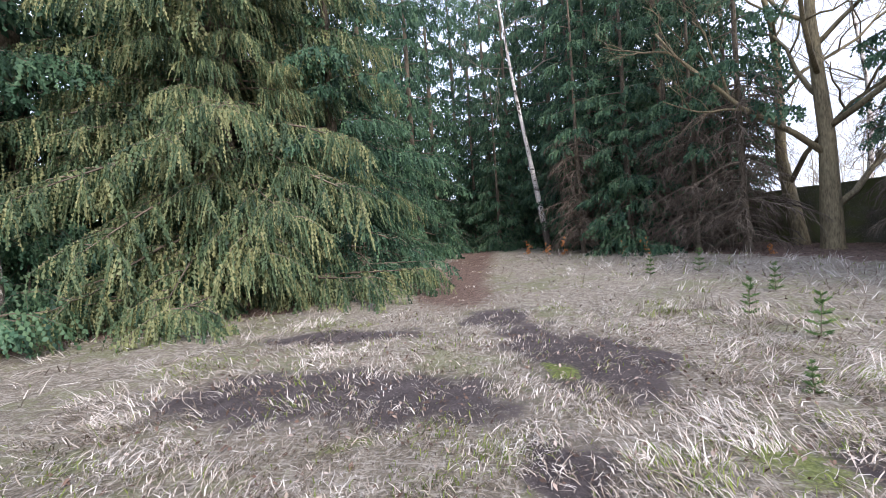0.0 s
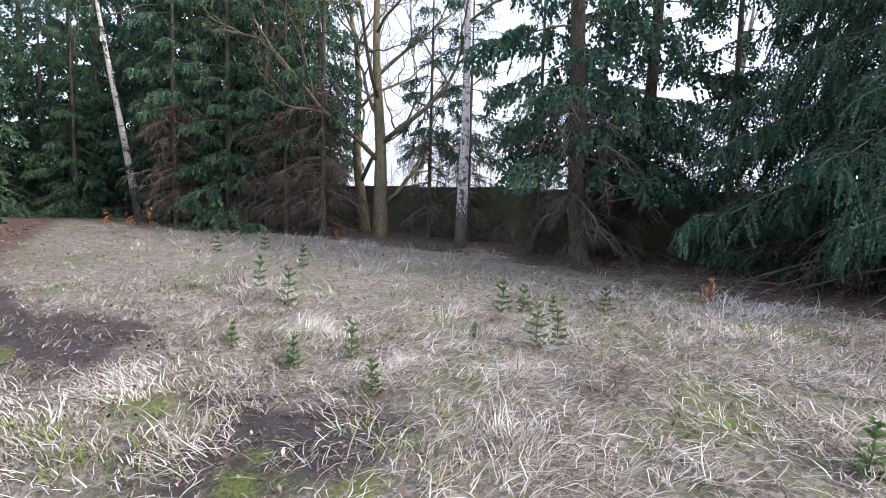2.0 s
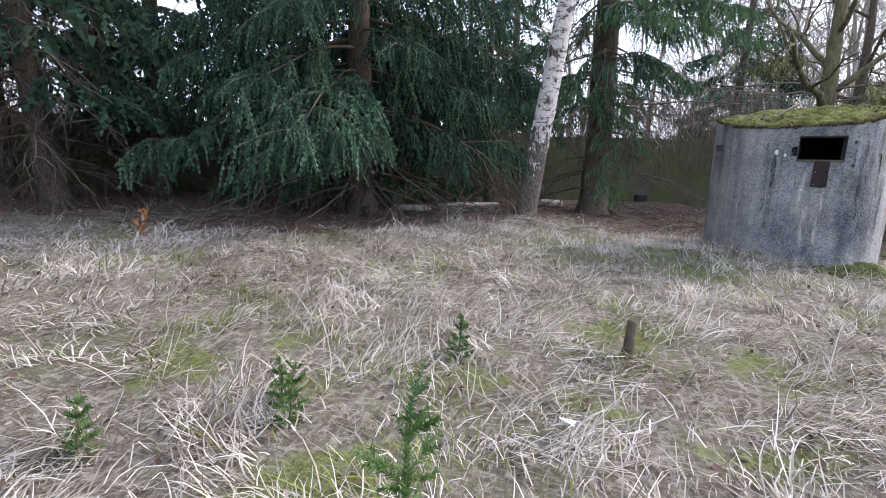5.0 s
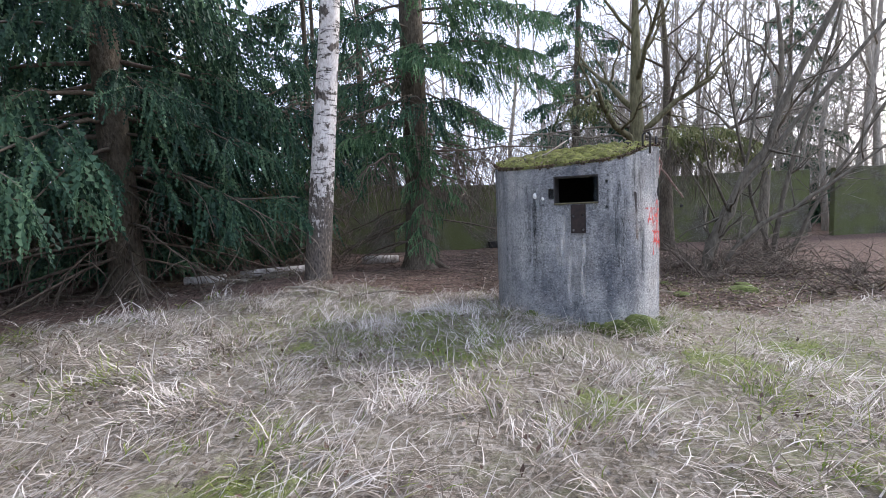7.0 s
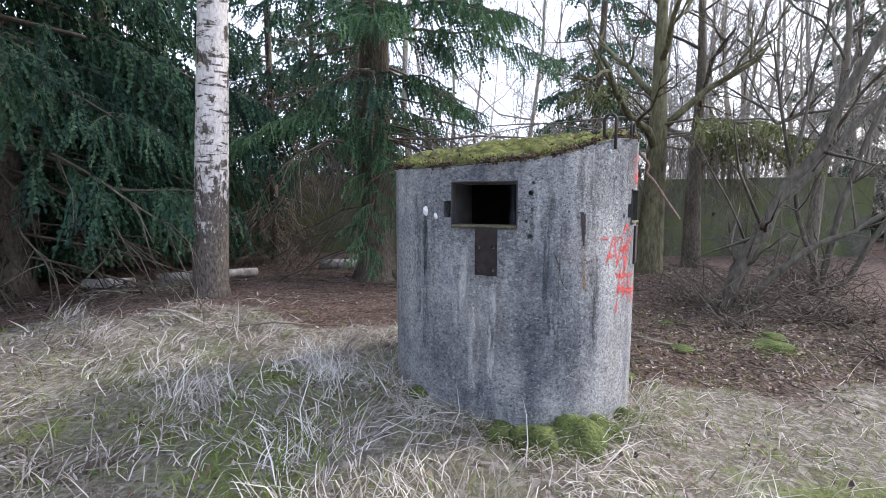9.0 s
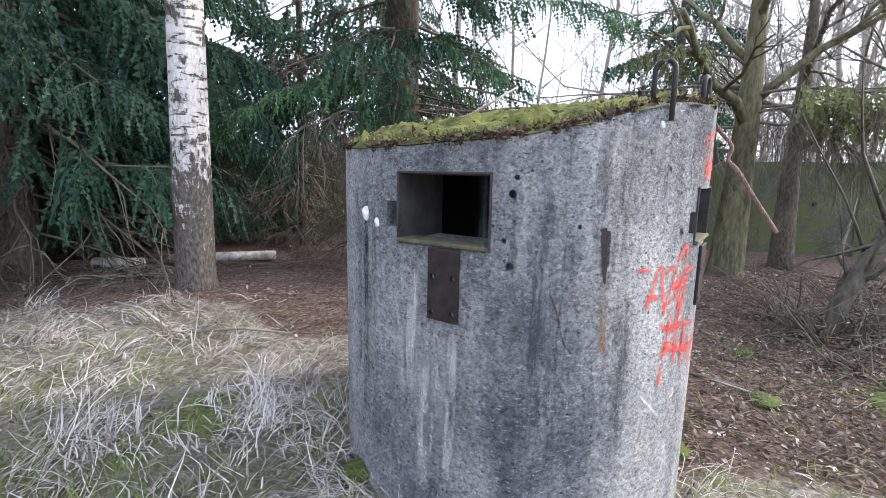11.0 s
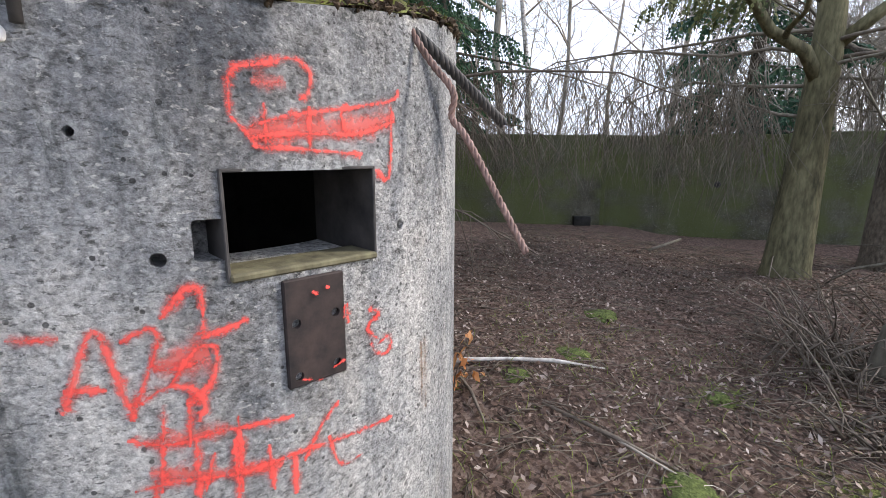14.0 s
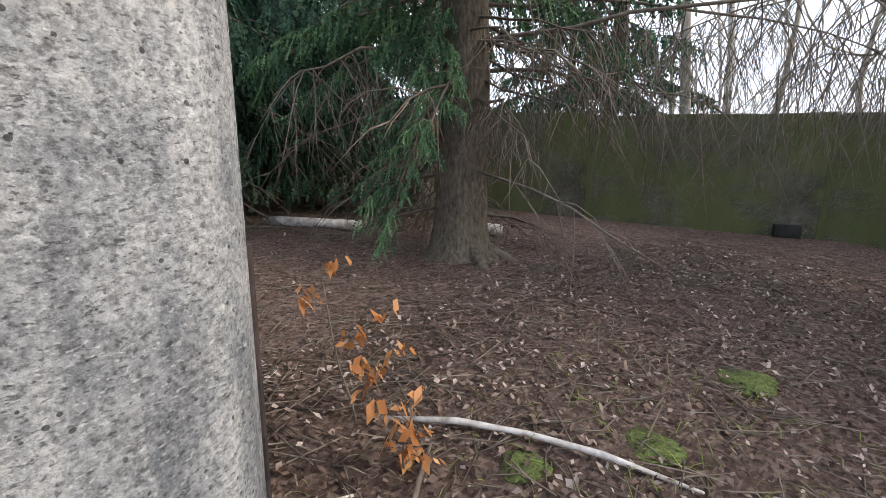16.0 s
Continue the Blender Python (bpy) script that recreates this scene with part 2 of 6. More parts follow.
def ground_material():
    """Soil under straw, moss, mud and needle litter, by the three soil masks of the ground sheet."""
    m, nt, b = nodes_of("forest_ground")
    fine = noise_node(nt, 34, 9, None, 0.75)
    mid = noise_node(nt, 5, 6, None, 0.65, shift=3)
    broad = noise_node(nt, 0.7, 4, None, 0.55, shift=8)
    chips = nt.nodes.new("ShaderNodeTexVoronoi")
    tc = nt.nodes.new("ShaderNodeTexCoord")
    nt.links.new(tc.outputs["Object"], chips.inputs["Vector"])
    chips.inputs["Scale"].default_value = 42

    def mask(name):
        a = nt.nodes.new("ShaderNodeAttribute")
        a.attribute_name = name
        return a.outputs["Fac"]

    straw = ramp(nt, maths(nt, "ADD", maths(nt, "MULTIPLY", fine, 0.7), maths(nt, "MULTIPLY", mid, 0.3)),
                 [(0.36, (0.07, 0.06, 0.048)), (0.52, (0.22, 0.19, 0.15)), (0.66, (0.5, 0.45, 0.39))])
    lie_a = step(nt, noise_node(nt, 26, 5, (1, 0.3, 1), 0.7, shift=17), 0.53, 0.6)
    lie_b = step(nt, noise_node(nt, 26, 5, (0.3, 1, 1), 0.7, shift=27), 0.54, 0.61)
    straw = mix(nt, maths(nt, "MULTIPLY", maths(nt, "MAXIMUM", lie_a, lie_b), 0.45), straw, (0.58, 0.53, 0.48))
    straw = mix(nt, maths(nt, "MULTIPLY", step(nt, maths(nt, "ADD", maths(nt, "MULTIPLY", broad, 0.5), maths(nt, "MULTIPLY", mid, 0.5)), 0.5, 0.6), 0.5), straw, (0.13, 0.155, 0.055))
    litter = ramp(nt, maths(nt, "ADD", maths(nt, "MULTIPLY", fine, 0.5), maths(nt, "MULTIPLY", chips.outputs["Color"], 0.4)),
                  [(0.25, (0.045, 0.03, 0.024)), (0.5, (0.15, 0.1, 0.08)), (0.72, (0.33, 0.25, 0.21))])
    mud = ramp(nt, maths(nt, "ADD", maths(nt, "MULTIPLY", fine, 0.6), maths(nt, "MULTIPLY", mid, 0.4)), [(0.36, (0.035, 0.028, 0.03)), (0.66, (0.13, 0.11, 0.11))])
    moss = ramp(nt, fine, [(0.35, (0.07, 0.1, 0.02)), (0.65, (0.24, 0.29, 0.07))])
    ragged = maths(nt, "MULTIPLY", maths(nt, "SUBTRACT", maths(nt, "ADD", maths(nt, "MULTIPLY", fine, 0.5), maths(nt, "MULTIPLY", mid, 0.5)), 0.5), 1.6)
    needles = step(nt, noise_node(nt, 34, 5, (1, 0.2, 1), 0.6, shift=37), 0.55, 0.62)
    litter = mix(nt, maths(nt, "MULTIPLY", needles, 0.5), litter, (0.27, 0.2, 0.165))
    bits = maths(nt, "MULTIPLY", maths(nt, "LESS_THAN", chips.outputs["Distance"], 0.26), step(nt, noise_node(nt, 7, 3, None, 0.6, shift=47), 0.5, 0.58))
    mud = mix(nt, maths(nt, "MULTIPLY", bits, 0.6), mud, (0.4, 0.36, 0.33))
    col = mix(nt, step(nt, maths(nt, "ADD", mask("litter"), ragged), 0.35, 0.65), straw, litter)
    col = mix(nt, step(nt, maths(nt, "ADD", mask("mud"), maths(nt, "MULTIPLY", ragged, 1.5)), 0.2, 0.65), col, mud)
    col = mix(nt, maths(nt, "MULTIPLY", step(nt, maths(nt, "ADD", mask("moss"), maths(nt, "MULTIPLY", ragged, 1.8)), 0.4, 0.9), 0.75), col, moss)
    nt.links.new(col, b.inputs["Base Color"])
    b.inputs["Roughness"].default_value = 0.95
    b.inputs["Specular IOR Level"].default_value = 0.15
    bump(nt, b, maths(nt, "ADD", fine, mid), 1.0, 0.035)
    return m


GROUND = ground_material()


# ---- mesh helpers ----
class Geo:
    """Collects triangles with material slots, and becomes one mesh."""

    def __init__(self):
        self.v, self.f, self.m, self.s, self.n = [], [], [], [], 0

    def add(self, verts, tris, slot=0, smooth=False):
        verts, tris = np.asarray(verts, float).reshape(-1, 3), np.asarray(tris, int).reshape(-1, 3)
        self.v.append(verts)
        self.f.append(tris + self.n)
        self.m.append(np.full(len(tris), slot))
        self.s.append(np.full(len(tris), smooth))
        self.n += len(verts)

    def tube(self, pts, radii, sides=5, slot=0, wobble=0.0, rng=None):
        pts, radii = np.asarray(pts, float), np.asarray(radii, float)
        n = len(pts)
        d = np.gradient(pts, axis=0)
        d /= np.linalg.norm(d, axis=1)[:, None] + 1e-9
        ref = np.array([0.0, 0, 1]) if abs(d[0, 2]) < 0.8 else np.array([1.0, 0, 0])
        a = np.cross(d, ref)
        a /= np.linalg.norm(a, axis=1)[:, None] + 1e-9
        b = np.cross(d, a)
        ang = np.linspace(0, 2 * np.pi, sides, endpoint=False)
        r = radii[:, None] * np.ones(sides)
        if wobble:
            r = r * (1 + wobble * rng.standard_normal((n, sides)))
        ring = pts[:, None, :] + r[:, :, None] * (np.cos(ang)[None, :, None] * a[:, None, :] + np.sin(ang)[None, :, None] * b[:, None, :])
        i = np.arange(n - 1)[:, None] * sides
        j = np.arange(sides)[None, :]
        k = (j + 1) % sides
        q = np.stack([i + j, i + k, i + sides + k, i + sides + j], -1).reshape(-1, 4)
        cap = [[(n - 1) * sides, (n - 1) * sides + s, (n - 1) * sides + s + 1] for s in range(1, sides - 1)]
        cap += [[0, s + 1, s] for s in range(1, sides - 1)]
        self.add(ring.reshape(-1, 3), np.vstack([q[:, [0, 1, 2]], q[:, [0, 2, 3]], np.array(cap).reshape(-1, 3)]), slot, True)

    def mesh(self, name, mats):
        me = bpy.data.meshes.new(name)
        v, f = np.vstack(self.v), np.vstack(self.f)
        me.vertices.add(len(v))
        me.vertices.foreach_set("co", v.astype(np.float32).ravel())
        me.loops.add(len(f) * 3)
        me.loops.foreach_set("vertex_index", f.astype(np.int32).ravel())
        me.polygons.add(len(f))
        me.polygons.foreach_set("loop_start", (np.arange(len(f)) * 3).astype(np.int32))
        for m in mats:
            me.materials.append(m)
        me.polygons.foreach_set("material_index", np.concatenate(self.m).astype(np.int32))
        me.polygons.foreach_set("use_smooth", np.concatenate(self.s))
        me.update(calc_edges=True)
        return me


def part(name, geo, mats, parent=None, label=""):
    """One mesh object, under its thing where a parent is given. geo: a Geo, a bmesh or a mesh."""
    mats = mats if isinstance(mats, (list, tuple)) else [mats]
    if isinstance(geo, Geo):
        me = geo.mesh(name, mats)
    elif isinstance(geo, bmesh.types.BMesh):
        me = bpy.data.meshes.new(name)
        geo.to_mesh(me)
        geo.free()
        for m in mats:
            me.materials.append(m)
    else:
        me = geo
    ob = new(name, me)
    if parent is not None:
        ob.parent = parent
    return tagged(ob, label) if label else ob


def rounded_box(sx, sy, sz, bevel=0.01, segments=2, m=None):
    bm = bmesh.new()
    bmesh.ops.create_cube(bm, size=1)
    bmesh.ops.scale(bm, vec=(sx, sy, sz), verts=bm.verts)
    bmesh.ops.bevel(bm, geom=bm.edges[:], offset=bevel, segments=segments, affect="EDGES", profile=0.6)
    if m is not None:
        bm.transform(m)
    return bm


def smoothstep(v, lo, hi):
    t = np.clip((v - lo) / (hi - lo), 0, 1)
    return t * t * (3 - 2 * t)


def wavy(x, y, seed=0.0):
    """A cheap smooth noise of the plan, about -1 to 1."""
    return (np.sin(1.3 * x + 2.1 * y + seed) + np.sin(-1.9 * x + 1.1 * y + 1.7 * seed) + np.sin(3.1 * x + 0.7 * y + 2.3 * seed) * 0.6
            + np.sin(0.9 * x - 3.7 * y + 0.4 * seed) * 0.6) / 3.2


# ---- the lie of the land ----
def gauss(x, y, cx, cy, sx, sy=None):
    return np.exp(-((x - cx) / sx) ** 2 - ((y - cy) / (sy or sx)) ** 2)


def land(x, y):
    x, y = np.asarray(x, float), np.asarray(y, float)
    z = 0.13 + 0.034 * np.maximum(0, -x - 8) * (1 - 0.6 * smoothstep(-x, 25, 60)) - 0.15 * smoothstep(x, 1.3, 3.2)
    z = z + 0.26 * gauss(x, y, -2.5, 6.9, 1.5) + 0.1 * gauss(x, y, 0.2, 4.5, 1.0) + 0.1 * gauss(x, y, -6.5, 5.0, 3.0)
    z = z - 0.2 * smoothstep(y, 9, 15) * smoothstep(x, -6, 1)
    return z + 0.025 * wavy(x * 1.4, y * 1.4, 1.0) + 0.012 * wavy(x * 5, y * 5, 4.0)


def litter_edge(x):
    return np.interp(x, [-60, -26, -18, -11, -6, -4, -2.3, 0.2, 1, 2, 3.5, 6, 12], [-3, -2, 2.3, 4.6, 4.2, 5.4, 6.3, 6.2, 5.6, 4.9, 5.4, 5.8, 6.5])


def south_edge(x):
    return np.interp(x, [-60, -20, -16, -13.5, -12, -8, 0, 10], [-8.6, -8.3, -8.6, -9.4, -11.6, -15, -19, -22])


def soil(x, y):
    """litter, mud and moss, each 0 to 1."""
    w = wavy(x * 2, y * 2, 2.0)
    litter = np.maximum(smoothstep(y - litter_edge(x) + 0.35 * w, -0.3, 0.5), smoothstep(south_edge(x) - y + 0.35 * w, -0.3, 0.5))
    track = np.exp(-((y - np.interp(x, [-60, -28, -16, -11, -8], [-9, -6.4, -6.5, -5.8, -5.6])) / 1.15) ** 2) * smoothstep(-x, 10.5, 15)
    litter = np.maximum(litter, 0.85 * track)
    x, y = x + 0.22 * wavy(x * 3.1, y * 3.1, 3.3) + 0.08 * wavy(x * 9, y * 9, 1.2), y + 0.22 * wavy(x * 2.7, y * 3.3, 7.7) + 0.08 * wavy(x * 8, y * 10, 5.2)
    mud = np.zeros_like(x)
    for cx, cy, sx, sy in ((-8.9, -7.3, 0.5, 1.0), (-8.7, -6.1, 0.45, 0.7), (-9.6, -4.3, 0.75, 0.55), (-10.6, -4.9, 0.6, 0.35), (-12.0, -5.3, 0.5, 0.4),
                           (-11.1, -7.5, 0.25, 0.9), (-7.2, -4.9, 0.5, 0.16), (-6.5, -3.0, 0.35, 0.55), (-6.9, -3.2, 0.5, 0.2)):
        mud = np.maximum(mud, gauss(x, y, cx, cy, sx * 1.4, sy * 1.35) * 1.1)
    moss = np.zeros_like(x)
    for cx, cy, s in ((-7.55, -3.65, 0.4), (-9.3, -4.8, 0.22), (-7.9, -6.5, 0.25), (-8.2, -7.9, 0.22), (-6.2, -3.3, 0.3), (-5.9, -2.9, 0.22), (2.3, 8.6, 0.22), (2.2, 7.5, 0.15),
                      (3.0, 6.4, 0.25), (3.9, 6.6, 0.4), (3.2, 7.5, 0.14), (-1.5, 0.6, 0.3), (-2.6, -0.2, 0.35), (-3.4, 1.2, 0.3), (-1.2, 1.8, 0.35), (-4.3, -1.2, 0.3), (-3.9, 0.5, 0.25), (-5.2, -0.6, 0.3), (-0.4, 1.4, 0.3), (0.6, 2.6, 0.4), (1.9, 3.3, 0.5), (2.8, 4.0, 0.5), (-0.9, 4.2, 0.35), (-0.2, 3.6, 0.35), (-1.7, 4.0, 0.25), (-0.5, 4.9, 0.35), (-2.2, 0.9, 0.35), (-0.8, 0.4, 0.3), (-3.0, 0.5, 0.3)):
        moss = np.maximum(moss, gauss(x, y, cx, cy, s))
    return litter, mud, moss


def build_ground():
    def axis(fine_lo, fine_hi, mid_lo, mid_hi):
        return np.concatenate([[-400, -200, -110, -75], np.arange(mid_lo, fine_lo, 0.7), np.arange(fine_lo, fine_hi, 0.13), np.arange(fine_hi, mid_hi, 0.7), [75, 110, 200, 400]])
    xs, ys = axis(-14, 6.5, -52, 30), axis(-9.5, 13, -40, 40)
    X, Y = np.meshgrid(xs, ys, indexing="ij")
    Z = land(X, Y)
    me = bpy.data.meshes.new("ground")
    nx, ny = len(xs), len(ys)
    idx = np.arange(nx * ny).reshape(nx, ny)
    quads = np.stack([idx[:-1, :-1], idx[1:, :-1], idx[1:, 1:], idx[:-1, 1:]], -1).reshape(-1, 4)
    me.vertices.add(nx * ny)
    me.vertices.foreach_set("co", np.stack([X, Y, Z], -1).astype(np.float32).ravel())
    me.loops.add(len(quads) * 4)
    me.loops.foreach_set("vertex_index", quads.astype(np.int32).ravel())
    me.polygons.add(len(quads))
    me.polygons.foreach_set("loop_start", (np.arange(len(quads)) * 4).astype(np.int32))
    me.polygons.foreach_set("use_smooth", np.ones(len(quads), bool))
    for name, values in zip(("litter", "mud", "moss"), soil(X, Y)):
        me.attributes.new(name, "FLOAT", "POINT").data.foreach_set("value", values.astype(np.float32).ravel())
    me.materials.append(GROUND)
    me.update(calc_edges=True)
    tagged(new("ground", me), "uneven clearing floor of straw, mud and needle litter", "ground", kind="structure")


build_ground()


# ---- perimeter wall ----
WALL_LINE = ((-34.0, -0.2), (1.46, 15.75), (12.1, 16.54), (13.0, 16.6), (18.0, 16.97))


def build_wall():
    holder = tagged(new("wall_perimeter"), "old precast concrete perimeter wall, green with algae", "wall", kind="structure")
    rng = np.random.default_rng(5)
    for s, ((ax, ay), (bx, by)) in enumerate(zip(WALL_LINE, WALL_LINE[1:])):
        if s == 2:
            continue   # a gateway through the wall
        a, b = Vector((ax, ay, 0)), Vector((bx, by, 0))
        length, turn = (b - a).length, math.degrees(math.atan2(by - ay, bx - ax))
        n = round(length / 3.9)
        w = length / n
        for i in range(n):
            c = a + (b - a) * ((i + 0.5) / n)
            top = 2.0 + 0.022 * max(0.0, 1.5 - c.x) + 0.012 * max(0.0, c.x - 1.5)
            base = float(land(c.x, c.y)) - 0.25
            bm = rounded_box(w - 0.035, 0.14, top - base, 0.012, 1)
            bmesh.ops.subdivide_edges(bm, edges=[e for e in bm.edges if e.calc_length() > 1], cuts=5, use_grid_fill=True)
            for v in bm.verts:
                v.co.z += 0.012 * math.sin(v.co.x * 2.3 + i) * (v.co.z > 0)
                v.co.y += 0.006 * math.sin(v.co.x * 5 + v.co.z * 4 + i)
            p = part("wall_panel", bm, WALL_CONCRETE, holder)
            p.matrix_basis = pose(c.x, c.y, (top + base) / 2 + float(rng.normal(0, 0.012)), 0, 0, turn + float(rng.normal(0, 0.25)))
            j = a + (b - a) * (i / n)
            post = part("joint_strip", rounded_box(0.09, 0.2, top - base - 0.03, 0.015, 2), WALL_CONCRETE, holder)
            post.matrix_basis = pose(j.x, j.y, (top + base) / 2 - 0.02, 0, 0, turn)
    for along, z, r in ((2.35, 0.95, 0.07), (6.1, 1.05, 0.06)):
        d = Vector((17 - 1.46, 16.9 - 15.75, 0)).normalized()
        bm = bmesh.new()
        bmesh.ops.create_cone(bm, cap_ends=True, segments=14, radius1=r, radius2=r * 0.7, depth=0.05)
        p = part("drain_plug", bm, IRON, holder, "dark round plug in the wall")
        p.matrix_basis = pose(1.46 + d.x * along + d.y * 0.09, 15.75 + d.y * along - d.x * 0.09, z, 90, 0, 4)
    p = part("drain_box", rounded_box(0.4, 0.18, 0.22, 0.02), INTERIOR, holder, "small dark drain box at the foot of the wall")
    p.matrix_basis = pose(1.05, 15.43, float(land(1.05, 15.4)) + 0.12, 0, 0, 22)


build_wall()


# ---- trees ----
def needle_twig(geo, a, b, rng, size=0.045, gap=0.028, slot=1, sides=3):
    """A twig clad in needles from a to b: serrated vanes along one spine, all of one piece."""
    a, b = np.asarray(a), np.asarray(b)
    d = b - a
    length = np.linalg.norm(d)
    if length < 0.02:
        return
    d = d / length
    n = max(3, int(length / gap))
    s = np.cross(d, rng.standard_normal(3))
    s /= np.linalg.norm(s) + 1e-9
    u = np.cross(d, s)
    t = np.linspace(0, 1, n + 1)
    bow = 0.06 * length * np.sin(t * 3.0 + rng.random() * 3)
    P = a + t[:, None] * length * d + bow[:, None] * s
    ang = np.arange(sides) * 2 * np.pi / sides
    side = np.cos(ang)[:, None] * s + np.sin(ang)[:, None] * u
    S = side[None] + 0.3 * rng.standard_normal((n, sides, 3))
    k = size * (0.7 + 0.6 * rng.random((n, sides))) * (1.1 - 0.55 * t[:n, None] ** 2)
    tip = P[:n, None] + k[:, :, None] * (0.75 * S + 0.9 * d)
    V = np.vstack([P, tip.reshape(-1, 3)])
    i = np.repeat(np.arange(n), sides)
    geo.add(V, np.stack([i, i + 1, n + 1 + np.arange(n * sides)], 1), slot)


def curve_pts(start, heading, length, sag, n, rng, rough=0.05):
    """A limb that starts out along heading and sags (or rises, with sag below 0)."""
    heading = np.asarray(heading, float)
    heading /= np.linalg.norm(heading)
    t = np.linspace(0, 1, n)
    p = np.asarray(start) + t[:, None] * length * heading
    p[:, 2] -= sag * length * t ** 1.7
    p[1:] += rough * length * np.cumsum(rng.standard_normal((n - 1, 3)), axis=0) / n
    return p


def sprays(stations, gap, size, sides, count):
    """A few side sprays of a spruce limb, curtains of hanging twigs along +x, made once and used many times."""
    made = []
    for seed in range(count):
        rng = np.random.default_rng(100 + seed)
        g = Geo()
        n = stations + 2
        stem = curve_pts((0, 0, 0), (1, 0, 0.15), 0.95, 0.45, n, rng, 0.08)
        g.tube(stem, np.linspace(0.009, 0.003, n), 3, 0)
        for i in range(1, n):
            for side in (-1, 1):
                if rng.random() < 0.1:
                    continue
                d = np.array([0.25 + 0.2 * rng.random(), side * (0.2 + 0.3 * rng.random()), -1.0])
                d /= np.linalg.norm(d)
                L = (0.62 - 0.3 * i / n) * (0.45 + 0.9 * rng.random())
                needle_twig(g, stem[i], stem[i] + d * L, rng, size, gap, sides=sides)
        for i in range(0, n - 1, 2):
            needle_twig(g, stem[i], stem[min(i + 2, n - 1)], rng, size, gap, sides=sides)
        needle_twig(g, stem[-2], stem[-1] + (stem[-1] - stem[-2]) * 1.2, rng, size, gap, sides=sides)
        made.append((np.vstack(g.v), np.vstack(g.f), np.concatenate(g.m)))
    return made


FINE_SPRAYS = sprays(8, 0.055, 0.042, 3, 7)
MEDIUM_SPRAYS = sprays(7, 0.085, 0.06, 2, 6)
COARSE_SPRAYS = sprays(5, 0.13, 0.095, 2, 6)


def put_spray(geo, at, heading, scale, rng, kinds, hang=1.0):
    """Lays one spray at a place, along a heading in plan."""
    v, f, m = kinds[int(rng.integers(len(kinds)))]
    c, s = math.cos(heading), math.sin(heading)
    flip = 1 if rng.random() < 0.5 else -1
    w = v * scale * np.array([1, flip, hang * (1 + 0.3 * rng.random())])
    w = np.stack([w[:, 0] * c - w[:, 1] * s, w[:, 0] * s + w[:, 1] * c, w[:, 2]], 1) + at
    for slot in (0, 1):
        geo.add(w, f[m == slot], slot)


def dead_branch(geo, start, heading, length, sag, rng, twigs=10, thick=1.0):
    """A bare grey lower branch with hanging side twigs."""
    p = curve_pts(start, heading, length, sag, 6, rng, 0.12)
    geo.tube(p, np.linspace(0.015, 0.004, 6) * (0.6 + length * 0.4) * (0.5 + 0.5 * thick), 3, 0)
    for _ in range(twigs):
        t = 0.2 + 0.8 * rng.random()
        i = min(4, int(t * 5))
        q = p[i] + (p[i + 1] - p[i]) * (t * 5 - i)
        d = np.array([heading[0] + rng.normal(0, 0.8), heading[1] + rng.normal(0, 0.8), -0.5 + rng.normal(0, 0.45)])
        tw = curve_pts(q, d, length * (0.15 + 0.25 * rng.random()), 0.6, 4, rng, 0.15)
        geo.tube(tw, np.array([0.006, 0.005, 0.0035, 0.002]) * thick, 3, 0)
        if rng.random() < 0.5:
            geo.tube(curve_pts(tw[2], d + rng.normal(0, 0.6, 3), length * 0.16, 0.7, 3, rng, 0.1), np.array([0.004, 0.003, 0.0015]) * thick, 3, 0)


